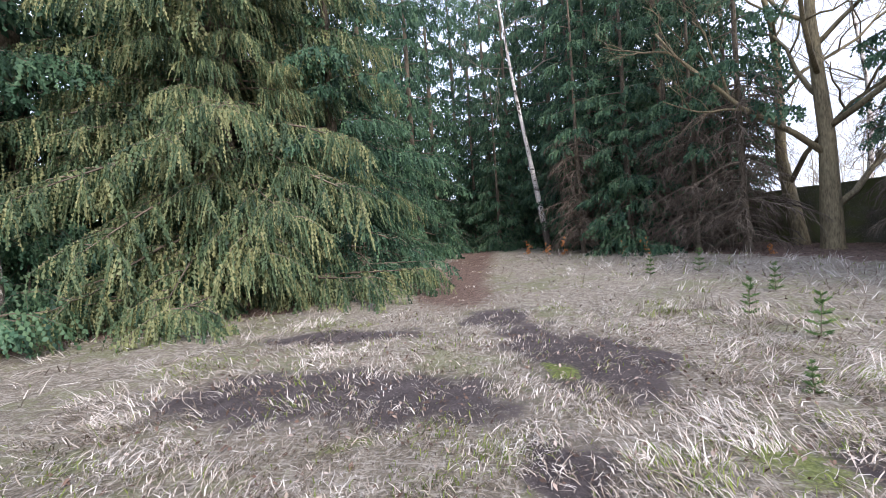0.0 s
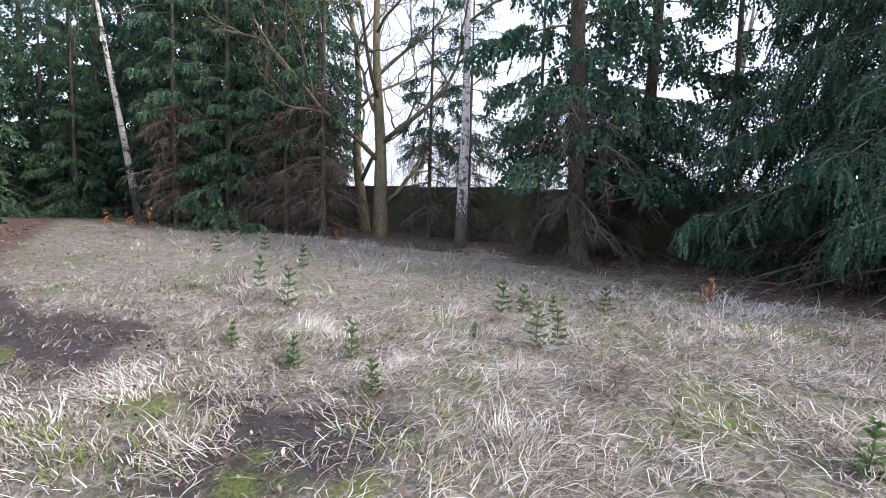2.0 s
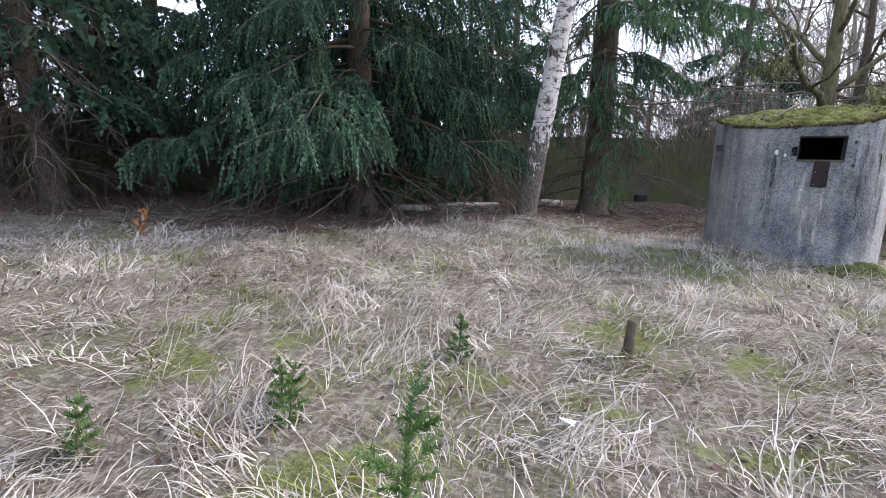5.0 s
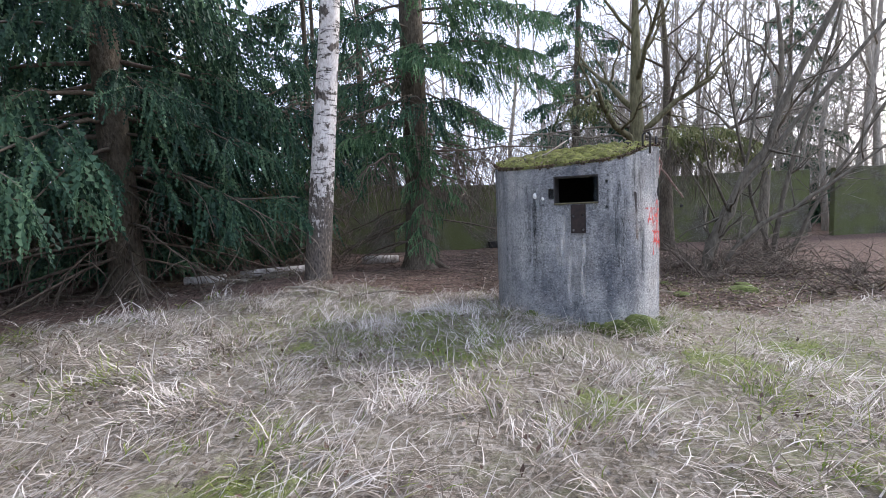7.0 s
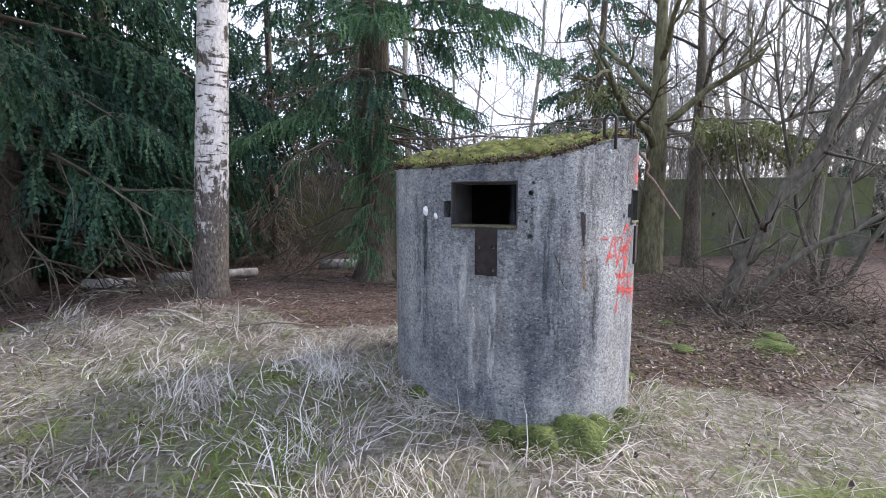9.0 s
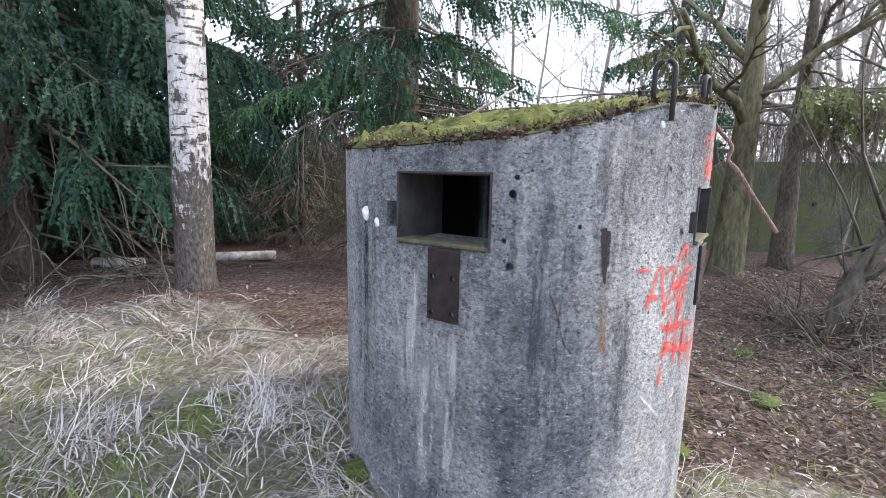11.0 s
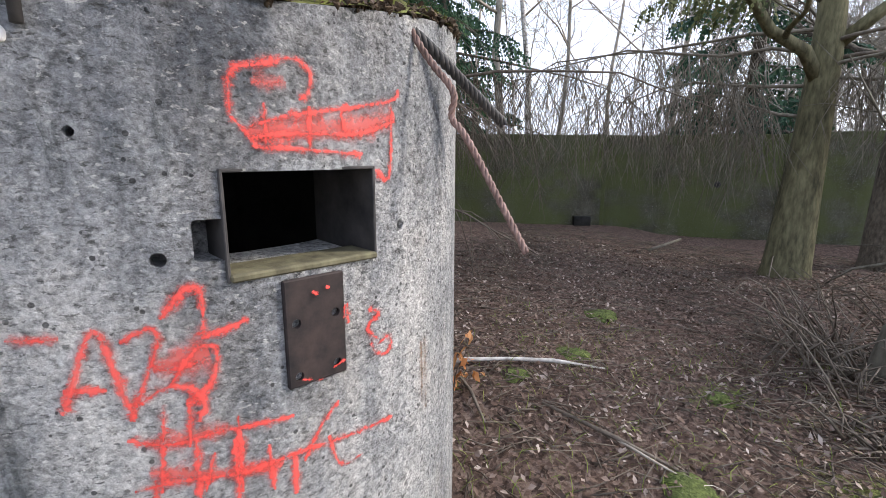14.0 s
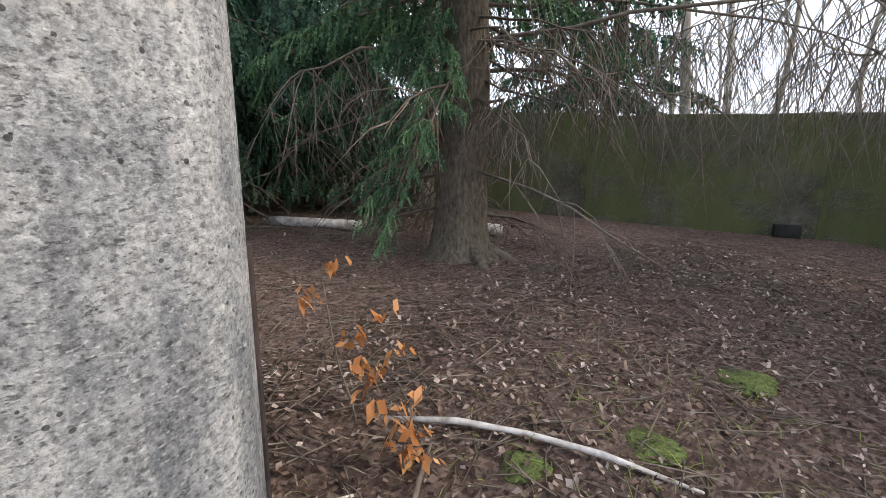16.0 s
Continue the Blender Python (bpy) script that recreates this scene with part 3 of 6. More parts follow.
def spruce(name_seed, height, girth, skirt, reach, limbs, needles, bare_to=0.0, dead=0, fullness=1.0, lean=(0, 0), fine=True, twigs=12, detail_to=7.5, thick=1.0, clear=0.22, taper=0.75, hang=1.0):
    """trunk, dead lower branches and crown. skirt: where green limbs begin; reach: the length of the lowest ones."""
    rng = np.random.default_rng(name_seed)
    trunk = Geo()
    zs = np.array([-0.3, 0.0, 0.12, 0.35, 0.8, 1.6, 3, 5, 8, 11, height * 0.85, height])
    zs = np.unique(np.clip(zs, -0.3, height))
    up_z = np.maximum(zs, 0)
    axis = np.stack([lean[0] * up_z + 0.02 * np.sin(zs * 2), lean[1] * up_z + 0.02 * np.cos(zs * 1.7), zs], 1)
    rad = girth * (1 - up_z / height) ** 0.8 + girth * 0.55 * np.exp(-np.maximum(zs, -0.1) / 0.14) + 0.008
    trunk.tube(axis, rad, 14, 0, 0.06, rng)
    for k in range(5):
        a = rng.random() * 6.28
        d = np.array([math.cos(a), math.sin(a), 0])
        trunk.tube([d * girth * 0.7 + [0, 0, 0.16], d * girth * 1.6 + [0, 0, 0.02], d * girth * 2.6 + [0, 0, -0.1]], [girth * 0.35, girth * 0.25, girth * 0.1], 6, 0)
    crown = Geo()
    for i in range(limbs):
        t = (i + rng.random()) / limbs
        z = skirt + (height * 0.93 - skirt) * t ** 1.35
        L = reach * (1 - (z / height)) ** taper * (0.45 + 0.65 * rng.random())
        a = i * 2.4 + rng.normal(0, 0.25)
        start = np.array([lean[0] * z, lean[1] * z, z])
        p = curve_pts(start, (math.cos(a), math.sin(a), 0.28 * t - 0.05), L, 0.42 - 0.3 * t, 7, rng, 0.05)
        p[:, 2] = np.maximum(p[:, 2], clear + 0.2 * rng.random())
        crown.tube(p, np.linspace(0.018 + 0.007 * L, 0.005, 7), 4, 0)
        high = z > detail_to
        kinds = COARSE_SPRAYS if high or not fine else MEDIUM_SPRAYS if fine == "medium" else FINE_SPRAYS
        n = max(3, int(L * 4.2 * fullness * (0.6 if high else 1)))
        for j in range(n):
            s = 0.2 + 0.8 * (j + rng.random()) / n
            k = min(5, int(s * 6))
            q = p[k] + (p[k + 1] - p[k]) * (s * 6 - k)
            side = 1 if j % 2 else -1
            put_spray(crown, q, a + side * (0.35 + 0.75 * rng.random()), (0.6 + 0.5 * (1 - s) + 0.2 * rng.random()) * min(1.2, 0.6 + L * 0.17) * (1.0 if fine else 1.15), rng, kinds, hang)
        put_spray(crown, p[-2], a, 0.8, rng, kinds)
    parts = [("trunk", trunk, [SPRUCE_BARK]), ("crown", crown, [TWIG, needles])]
    if dead:
        low = Geo()
        for i in range(dead):
            z = 0.5 + (bare_to - 0.5) * rng.random()
            a = rng.random() * 6.28
            dead_branch(low, (lean[0] * z, lean[1] * z, z), (math.cos(a), math.sin(a), -0.02), reach * (0.35 + 0.5 * rng.random()), 0.3, rng, twigs, thick)
        parts.append(("deadwood", low, [TWIG]))
    return parts


def broadleaf(seed, height, girth, bark, lean=(0, 0), fork=0.35, spread=0.75, limbs=7, twigs=True, twig_mat=None, droop=0.0, levels=3, sway=0.02, thin=0.004):
    """A leafless tree: trunk with root flare, crooked limbs and fine twigs."""
    rng = np.random.default_rng(seed)
    trunk, crown = Geo(), Geo()
    n = 9
    t = np.linspace(0, 1, n)
    axis = np.stack([lean[0] * height * t + sway * height * np.sin(t * 7), lean[1] * height * t + sway * height * (np.cos(t * 6) - 1), height * t], 1)
    axis[0] = (0, 0, -0.3)
    axis[1] = (lean[0] * 0.15, lean[1] * 0.15, 0.15)
    rad = girth * (1 - 0.9 * t) + girth * np.array([0.6, 0.25] + [0] * (n - 2))
    trunk.tube(axis, rad, 12, 0, 0.05, rng)

    def limb(start, d, L, r, level):
        d = np.asarray(d, float)
        np_ = 6 if level > 1 else 5 if level else 3
        p = curve_pts(start, d, L, droop - 0.12, np_, rng, 0.22 if level else 0.12)
        crown.tube(p, np.linspace(r, r * 0.35, np_), 5 if level > 1 else 3, 0)
        if level == 0:
            return
        for k in range(4 if level > 1 else 5):
            s = 0.3 + 0.7 * (k + rng.random()) / 5
            i = min(np_ - 2, int(s * (np_ - 1)))
            q = p[i] + (p[i + 1] - p[i]) * (s * (np_ - 1) - i)
            e = d / np.linalg.norm(d) + spread * rng.standard_normal(3)
            e[2] += 0.15 - droop
            limb(q, e, L * (0.38 + 0.25 * rng.random()), max(thin, r * (0.42 if level > 1 else 0.35)), level - 1)

    for i in range(limbs):
        s = fork + (0.97 - fork) * (i + 0.5 * rng.random()) / limbs
        k = min(n - 2, int(s * (n - 1)))
        q = axis[k] + (axis[k + 1] - axis[k]) * (s * (n - 1) - k)
        a = i * 2.4 + seed
        limb(q, (math.cos(a), math.sin(a), 0.75 - droop), height * (0.42 - 0.25 * s), girth * 0.5 * (1.05 - s), levels)
    return [("trunk", trunk, [bark]), ("crown", crown, [twig_mat or bark])]


def plant(name, parts, x, y, turn=0.0, label="", category="tree", group="", sink=0.02, scale=1.0):
    holder = new(name)
    for pname, geo, mats in parts:
        part(pname, geo, mats, holder)
    holder.matrix_basis = pose(x, y, float(land(x, y)) - sink, 0, 0, turn) @ Matrix.Scale(scale, 4)
    return tagged(holder, label, category, group)


def again(ob, x, y, turn, scale=1.0, sink=0.02):
    c = copy_thing(ob, pose(x, y, float(land(x, y)) - sink, 0, 0, turn))
    c.scale = (scale, scale, scale)
    return c


# the lush spruces at the edge of the clearing
lush = plant("spruce_tree", spruce(11, 18, 0.26, 0.7, 4.8, 215, NEEDLE_WARM, fullness=0.72, taper=0.3, clear=0.35, detail_to=8.5, hang=1.35), -15.6, -11.8, 20,
             "big weeping spruce, yellow-green, branches sweeping the ground", "tree")
dark = plant("spruce_tree", spruce(12, 16, 0.25, 2.0, 3.8, 100, NEEDLE_DARK, bare_to=2.2, dead=34, fullness=0.85, thick=1.5, clear=1.35, taper=0.42, hang=1.15), -5.6, 7.3, 70,
             "dense dark green spruce with low drooping branches", "tree")
bare = plant("spruce_tree", spruce(13, 17, 0.23, 2.6, 3.0, 46, NEEDLE_DARK, bare_to=4.2, dead=50, fullness=0.7, lean=(-0.03, -0.03), fine=False, thick=1.8), -11.4, 5.6, 0,
             "tall spruce, bare brown trunk with dead lower branches", "tree")
half = plant("spruce_tree", spruce(14, 16, 0.29, 3.2, 2.8, 30, NEEDLE_DARK, bare_to=4.8, dead=40, fullness=0.5, thick=1.3, clear=1.2), -0.92, 9.4, 140,
             "spruce with thick brown trunk and open drooping branches", "tree")
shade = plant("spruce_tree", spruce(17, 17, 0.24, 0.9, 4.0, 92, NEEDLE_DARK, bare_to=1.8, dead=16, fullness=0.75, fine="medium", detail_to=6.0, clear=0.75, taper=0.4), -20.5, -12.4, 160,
              "dark spruce with drooping branches behind the clearing", "tree")
forest = plant("spruce_tree", spruce(15, 18, 0.17, 0.9, 3.2, 58, NEEDLE_DARK, bare_to=2.0, dead=8, fullness=0.66, fine=False, twigs=6, taper=0.45), -27.5, -9.2, 40,
               "slender dark forest spruce standing in shade", "tree", "spruces of the dark forest edge")
snag = plant("spruce_tree", spruce(16, 15, 0.1, 4.5, 2.1, 22, NEEDLE_DARK, bare_to=5.5, dead=105, fullness=0.6, fine=False, twigs=14, thick=2.2), -20.0, 2.25, 0,
             "thin spruce, mostly bare, with dry brown branches", "tree", "thin bare spruces")
again(shade, -14.2, -16.0, 250, 1.05)
again(shade, -17.6, -14.2, 70, 1.1)
again(shade, -12.4, -17.2, 10, 1.0)
again(shade, -17.2, -9.6, 90, 0.8)
again(forest, -20.0, -17.0, 20, 1.0)
again(forest, -11.0, -18.5, 120, 1.0)
again(shade, -24.0, -10.6, 200, 0.85)
again(shade, -14.4, -18.6, 130, 1.1)
again(shade, -9.8, -15.8, 300, 0.95)
again(shade, -19.4, -15.6, 15, 1.15)
again(shade, -6.6, 10.4, 40, 0.85)
again(bare, -11.6, 8.4, 130, 0.9)
again(bare, -3.6, 17.4, 220, 0.8)
again(bare, 4.4, 18.4, 100, 0.8)
for i, (x, y) in enumerate(((-5.5, 18.5), (15.5, 22.5))):
    again(forest, x, y, 50 * i, 0.8)
for i, (x, y, s) in enumerate(((-30.5, -10.5, 1), (-33, -8.9, 1.05), (-37, -5.6, 1.1), (-33.5, -3.4, 1), (-30.2, -2.2, 1), (-28.0, -0.6, 1), (-26.0, 0.4, 0.95),
                               (-24.0, 1.3, 0.9), (-31.5, 0.6, 1), (-35, -1.0, 1.1), (-40, -8, 1.2), (-28, 2.6, 1), (-25.0, 3.2, 0.9), (-36, 2.2, 1.1), (-42, -4.5, 1.25), (-28.5, -13.5, 1.0),
                               (-33, 3.0, 1.1), (-39, 0.5, 1.2), (-34, -13, 1.1), (-23.0, -0.3, 0.7), (-38, -11.5, 1.1), (-31.2, -4.4, 0.9), (-29.5, -5.2, 0.55), (-33.4, -6.6, 0.6), (-27.2, -1.6, 0.8), (-25.2, -0.2, 0.75), (-34.5, -10.3, 0.9), (-44, -7, 1.3), (-44, -1, 1.3), (-30, 4.4, 1.0))):
    again(forest, x, y, i * 77, s)
for i, (x, y, s) in enumerate(((-22.3, 0.9, 0.9), (-22.2, 2.9, 0.95), (-24.9, -1.2, 1.0), (-13.6, 6.4, 0.7), (-18.2, 5.6, 0.75), (-20.9, 1.2, 0.8), (-23.6, -2.0, 0.85), (-9.6, 9.3, 0.9), (-12.8, 8.2, 0.85), (-3.6, 11.2, 0.8), (-16.9, 6.4, 0.7))):
    again(snag, x, y, i * 61 + 30, s)

# broadleaved trees
oak = plant("oak_tree", broadleaf(21, 13, 0.25, OAK_BARK, (0.02, 0.0), 0.15, 0.7, 15, sway=0.012), -19.3, 4.2, 0, "leafless oak with mossy foot and crooked limbs", "tree")
plant("oak_tree", broadleaf(22, 12, 0.22, OAK_BARK, (0.12, 0.05), 0.2, 0.7, 12), -21.2, 4.5, 200, "leaning leafless oak with grey bark", "tree")
birch = plant("birch_tree", broadleaf(31, 14, 0.17, BIRCH, (0.14, -0.13), 0.42, 0.5, 9, twig_mat=TWIG_GREY, sway=0.004, droop=0.25), -2.28, 6.75, 0,
              "leaning birch, white bark with black scars and rough foot", "tree")
plant("birch_tree", broadleaf(32, 15, 0.17, BIRCH, (-0.01, 0.03), 0.45, 0.5, 8, twig_mat=TWIG_GREY, sway=0.004, droop=0.2), -15.45, 5.0, 0, "tall birch with dark mossy foot and pale scars", "tree")
plant("birch_tree", broadleaf(33, 15, 0.13, BIRCH, (0.0, -0.13), 0.5, 0.5, 8, twig_mat=TWIG_GREY, sway=0.004, droop=0.2), -26.5, -3.0, 0, "slim leaning white birch before the dark spruces", "tree")
plant("birch_tree", broadleaf(34, 14, 0.09, BIRCH, (0.0, 0.0), 0.5, 0.5, 8, twig_mat=TWIG_GREY, sway=0.004, droop=0.2), -11.3, -13.25, 0, "white birch stem beside the weeping spruce", "tree")
MOSSY_BARK = simple("mossy_bark", (0.06, 0.055, 0.03), (0.22, 0.2, 0.11), 18, (1, 1, 0.3), strength=0.9, distance=0.02)
willow = plant("willow_tree", broadleaf(41, 8, 0.27, MOSSY_BARK, (0.01, 0.0), 0.3, 0.55, 9, droop=0.05, sway=0.004), 4.42, 12.05, 30, "many-limbed old tree with mossy green bark", "tree")
plant("willow_tree", broadleaf(42, 8, 0.2, SPRUCE_BARK, (0.01, 0.02), 0.28, 0.6, 8, droop=0.1, sway=0.006), 5.9, 13.5, 100, "dark crooked tree with mossy foot", "tree")
plant("willow_tree", broadleaf(45, 8, 0.13, GREY_BARK, (0.1, -0.05), 0.25, 0.5, 8), 7.6, 12.0, 80, "bare shrubby tree before the wall", "tree")

# bare woods beyond the wall
pole = plant("woodland_tree", broadleaf(51, 15, 0.11, PALE_BARK, (0.01, 0.0), 0.3, 0.5, 8, levels=2, thin=0.011), -8, 17, 0, "thin leafless tree in the wood beyond", "tree", "bare trees beyond the wall")
pole_b = plant("woodland_tree", broadleaf(52, 13, 0.09, BIRCH, (-0.02, 0.02), 0.35, 0.5, 8, twig_mat=TWIG_GREY, levels=2, thin=0.011), -4, 19, 0, "thin pale birch in the wood beyond", "tree", "bare trees beyond the wall")
scrub = plant("woodland_tree", broadleaf(53, 6, 0.05, PALE_BARK, (0.03, 0.0), 0.1, 0.6, 14, levels=2, thin=0.011), -1, 18, 0, "leafless thicket shrub beyond the wall", "shrub", "bare trees beyond the wall")
rng = np.random.default_rng(77)
for i in range(125):
    x = -52 + 84 * rng.random()
    wall_y = float(np.interp(x, [p[0] for p in WALL_LINE], [p[1] for p in WALL_LINE]))
    y = wall_y + 1.6 + 24 * rng.random() ** 1.3
    k = rng.random()
    again(scrub if k < 0.5 else pole if k < 0.78 else pole_b, x, y, 360 * rng.random(), 0.7 + 0.6 * rng.random())
for i in range(26):   # more wood on the other sides, behind the walk
    a = radians(-150 + 170 * i / 25)
    again((pole, scrub, pole_b)[i % 3], 2 + 30 * math.cos(a) * (1 + 0.3 * rng.random()), -4 + 26 * math.sin(a) * (1 + 0.3 * rng.random()), 97 * i, 0.9)


def curtain(holder, start, end, seed, hang=0.8, count=22, mat=None):
    """A long bare limb with fine twigs hanging from it, given in the world, as a part of its tree."""
    rng = np.random.default_rng(seed)
    a, b = np.array(start, float), np.array(end, float)
    t = np.linspace(0, 1, 8)[:, None]
    p = a + (b - a) * t
    p[:, 2] += 0.25 * np.sin(t[:, 0] * 2.6) - 0.12 * t[:, 0] ** 2
    p[1:] += rng.normal(0, 0.05, (7, 3))
    g = Geo()
    g.tube(p, np.linspace(0.028, 0.006, 8), 5)
    for _ in range(count):
        s = 0.15 + 0.85 * rng.random()
        i = min(6, int(s * 7))
        q = p[i] + (p[i + 1] - p[i]) * (s * 7 - i)
        d = np.array([rng.normal(0, 0.6), rng.normal(0, 0.6), -0.5])
        tw = curve_pts(q, d, hang * (0.4 + 0.8 * rng.random()), 0.7, 5, rng, 0.12)
        g.tube(tw, [0.008, 0.007, 0.006, 0.0048, 0.003], 3)
        for k in (1, 2, 3, 3):
            e = np.array([rng.normal(0, 0.5), rng.normal(0, 0.5), -1])
            g.tube(curve_pts(tw[k], e, hang * 0.4 * (0.5 + rng.random()), 0.3, 3, rng, 0.1), [0.0045, 0.0038, 0.0022], 3)
    ob = part("hanging_branch", g, mat or TWIG_GREY, holder)
    ob.matrix_parent_inverse = holder.matrix_basis.inverted()


for i, (a, b, h) in enumerate((((4.42, 12.05, 2.5), (1.2, 12.6, 2.3), 0.9), ((4.42, 12.05, 2.9), (0.4, 11.4, 2.7), 0.8), ((4.42, 12.05, 2.1), (2.0, 13.4, 2.3), 1.0),
                               ((4.42, 12.05, 2.7), (6.6, 10.6, 2.6), 0.7), ((4.42, 12.05, 3.2), (-0.5, 13.4, 2.9), 1.1), ((4.42, 12.05, 2.6), (6.2, 11.6, 1.9), 0.7))):
    curtain(willow, a, b, 600 + i, h, 66)
for i, (a, b, h) in enumerate((((-0.92, 9.4, 2.5), (3.2, 10.6, 2.15), 0.5), ((-0.92, 9.4, 2.2), (0.9, 11.8, 1.9), 0.8), ((-0.92, 9.4, 2.9), (2.2, 12.4, 2.4), 1.0), ((-0.92, 9.4, 1.9), (0.3, 9.0, 1.3), 0.5),
                               ((-0.92, 9.4, 2.4), (-1.7, 7.5, 1.9), 0.7))):
    curtain(half, a, b, 640 + i, h, 34, TWIG)



def bough(holder, start, end, seed, mat, kinds, count, size, sag=0.25, name="green_bough"):
    """A drooping limb with sprays of hanging needle twigs, given in the world, as a part of its tree."""
    rng = np.random.default_rng(seed)
    a, b = np.array(start, float), np.array(end, float)
    t = np.linspace(0, 1, 8)
    p = a + (b - a) * t[:, None]
    p[:, 2] += sag * np.sin(t * math.pi)
    p[1:] += rng.normal(0, 0.03, (7, 3))
    g = Geo()
    g.tube(p, np.linspace(0.03, 0.006, 8), 5, 0)
    heading = math.atan2(b[1] - a[1], b[0] - a[0])
    for j in range(count):
        u = 0.22 + 0.78 * (j + rng.random()) / count
        k = min(6, int(u * 7))
        q = p[k] + (p[k + 1] - p[k]) * (u * 7 - k)
        put_spray(g, q, heading + (1 if j % 2 else -1) * (0.3 + 0.8 * rng.random()), size * (1.15 - 0.5 * u) * (0.8 + 0.4 * rng.random()), rng, kinds)
    put_spray(g, p[-2], heading, size * 0.7, rng, kinds)
    ob = part(name, g, [TWIG, mat], holder)
    ob.matrix_parent_inverse = holder.matrix_basis.inverted()


for i, (b, z, n, k) in enumerate((((-0.8, 8.3, 0.55), 3.3, 22, 0.6), ((1.6, 7.6, 4.2), 5.2, 16, 0.8), ((0.4, 6.9, 4.5), 5.4, 15, 0.75), ((-2.5, 7.8, 2.15), 3.0, 13, 0.75), ((-1.75, 8.0, 1.75), 2.6, 10, 0.65), ((-0.1, 8.2, 1.45), 2.2, 8, 0.5), ((0.5, 8.6, 2.7), 3.4, 11, 0.7),
                                  ((-2.6, 9.0, 2.4), 3.1, 12, 0.75), ((1.3, 8.2, 3.9), 4.4, 14, 0.8), ((-0.4, 7.4, 3.6), 4.3, 14, 0.8), ((0.1, 10.9, 2.3), 3.0, 10, 0.7), ((1.9, 9.4, 3.6), 4.2, 14, 0.75))):
    bough(half, (-0.92, 9.4, z), b, 680 + i, NEEDLE_LIT, FINE_SPRAYS, n, k)
for i, (a, b, n, k) in enumerate((((4.42, 12.05, 3.0), (6.4, 10.4, 2.5), 12, 0.8), ((4.42, 12.05, 2.8), (7.0, 11.4, 2.2), 12, 0.9), ((4.42, 12.05, 3.5), (2.6, 10.9, 3.5), 9, 0.7))):
    bough(willow, a, b, 700 + i, NEEDLE_OLIVE, MEDIUM_SPRAYS, n, k)


def shrub(seed, stems, thin=0.004):
    """A many-stemmed leafless shrub: each stem a bent tapering rod with twigs of its own."""
    rng = np.random.default_rng(seed)
    parts = []
    for line, r in stems:
        g = Geo()
        P = [Vector(q) for q in line]
        for _ in range(2):
            P = [P[0]] + [q for a, b in zip(P, P[1:]) for q in (a * 0.75 + b * 0.25, a * 0.25 + b * 0.75)] + [P[-1]]
        P = np.array([tuple(q) for q in P])
        P[2:] += rng.normal(0, r * 0.35, (len(P) - 2, 3))
        n = len(P)
        g.tube(P, r * np.linspace(1, 0.35, n) + r * 0.5 * np.exp(-np.arange(n) * 0.8), 9, 0, 0.05, rng)
        for _ in range(int(9 + 40 * r)):
            k = int(rng.integers(2, n - 1))
            d = (P[k + 1] - P[k]) / np.linalg.norm(P[k + 1] - P[k]) + rng.normal(0, 0.6, 3)
            tw = curve_pts(P[k], d, 0.5 + 1.1 * rng.random(), -0.1, 5, rng, 0.2)
            g.tube(tw, np.linspace(max(thin * 1.5, r * 0.3), thin, 5), 4)
            for m in (1, 2, 3, 3):
                g.tube(curve_pts(tw[m], d + rng.normal(0, 0.7, 3), 0.25 + 0.4 * rng.random(), -0.05, 4, rng, 0.2), [thin * 1.3, thin * 1.1, thin * 0.9, thin * 0.5], 3)
        parts.append(("stem", g, [SHRUB_BARK]))
    return parts


plant("willow_shrub", shrub(46, ((((0, 0, -0.2), (0.3, 0.05, 0.7), (1.0, 0.25, 1.7), (2.5, 0.3, 4.6), (3.4, 0.4, 7.0)), 0.1), (((0.1, 0.1, -0.2), (0.5, 0.4, 0.9), (2.0, 0.9, 2.4), (4.0, 1.1, 4.5), (5.6, 1.3, 6.2)), 0.07),
                                 (((0.1, -0.05, -0.2), (0.9, -0.1, 0.8), (1.9, -0.2, 1.3), (3.2, -0.1, 2.2)), 0.05),
                                 (((0.2, 0.2, -0.2), (1.4, 0.9, 1.8), (1.9, 1.2, 4.5)), 0.04))),
      4.15, 8.3, 0, "slanting many-stemmed shrub with smooth grey bark", "shrub", sink=0.0)
plant("willow_shrub", shrub(47, ((((0, 0, -0.2), (0.3, 0.1, 1.5), (0.9, 0.1, 3.4), (1.6, 0.2, 6.0)), 0.06), (((0.1, 0.1, -0.2), (-0.4, 0.2, 1.5), (-0.9, 0.2, 4.0)), 0.05),
                                 (((0.2, 0, -0.2), (0.9, -0.2, 1.4), (2.2, -0.3, 3.4)), 0.05))), 6.7, 10.2, 0, "bare shrub with several slanting stems", "shrub", sink=0.0)

rng = np.random.default_rng(78)
for i in range(60):   # the thicket beyond the gateway
    x, y = 2 + 18 * rng.random(), 17.6 + 9 * rng.random()
    again(scrub if i % 3 else pole, x, y, 360 * rng.random(), 0.8 + 0.5 * rng.random())


# ---- the bunker ----
OUTLINE = ((0.37, 5.98), (0.33, 5.4), (0.33, 4.95), (0.45, 4.66), (0.68, 4.44), (0.79, 4.395), (1.17, 4.25), (1.31, 4.225), (1.56, 4.35), (1.84, 4.6), (1.97, 4.79), (2.06, 5.06),
           (2.08, 5.35), (2.03, 5.62), (1.87, 6.0), (1.12, 6.08))


def roof_height(x, y):
    return 0.995 + 0.1026 * x + 0.143 * y + 0.05 * gauss(np.asarray(x, float), np.asarray(y, float), 1.8, 4.45, 0.3)


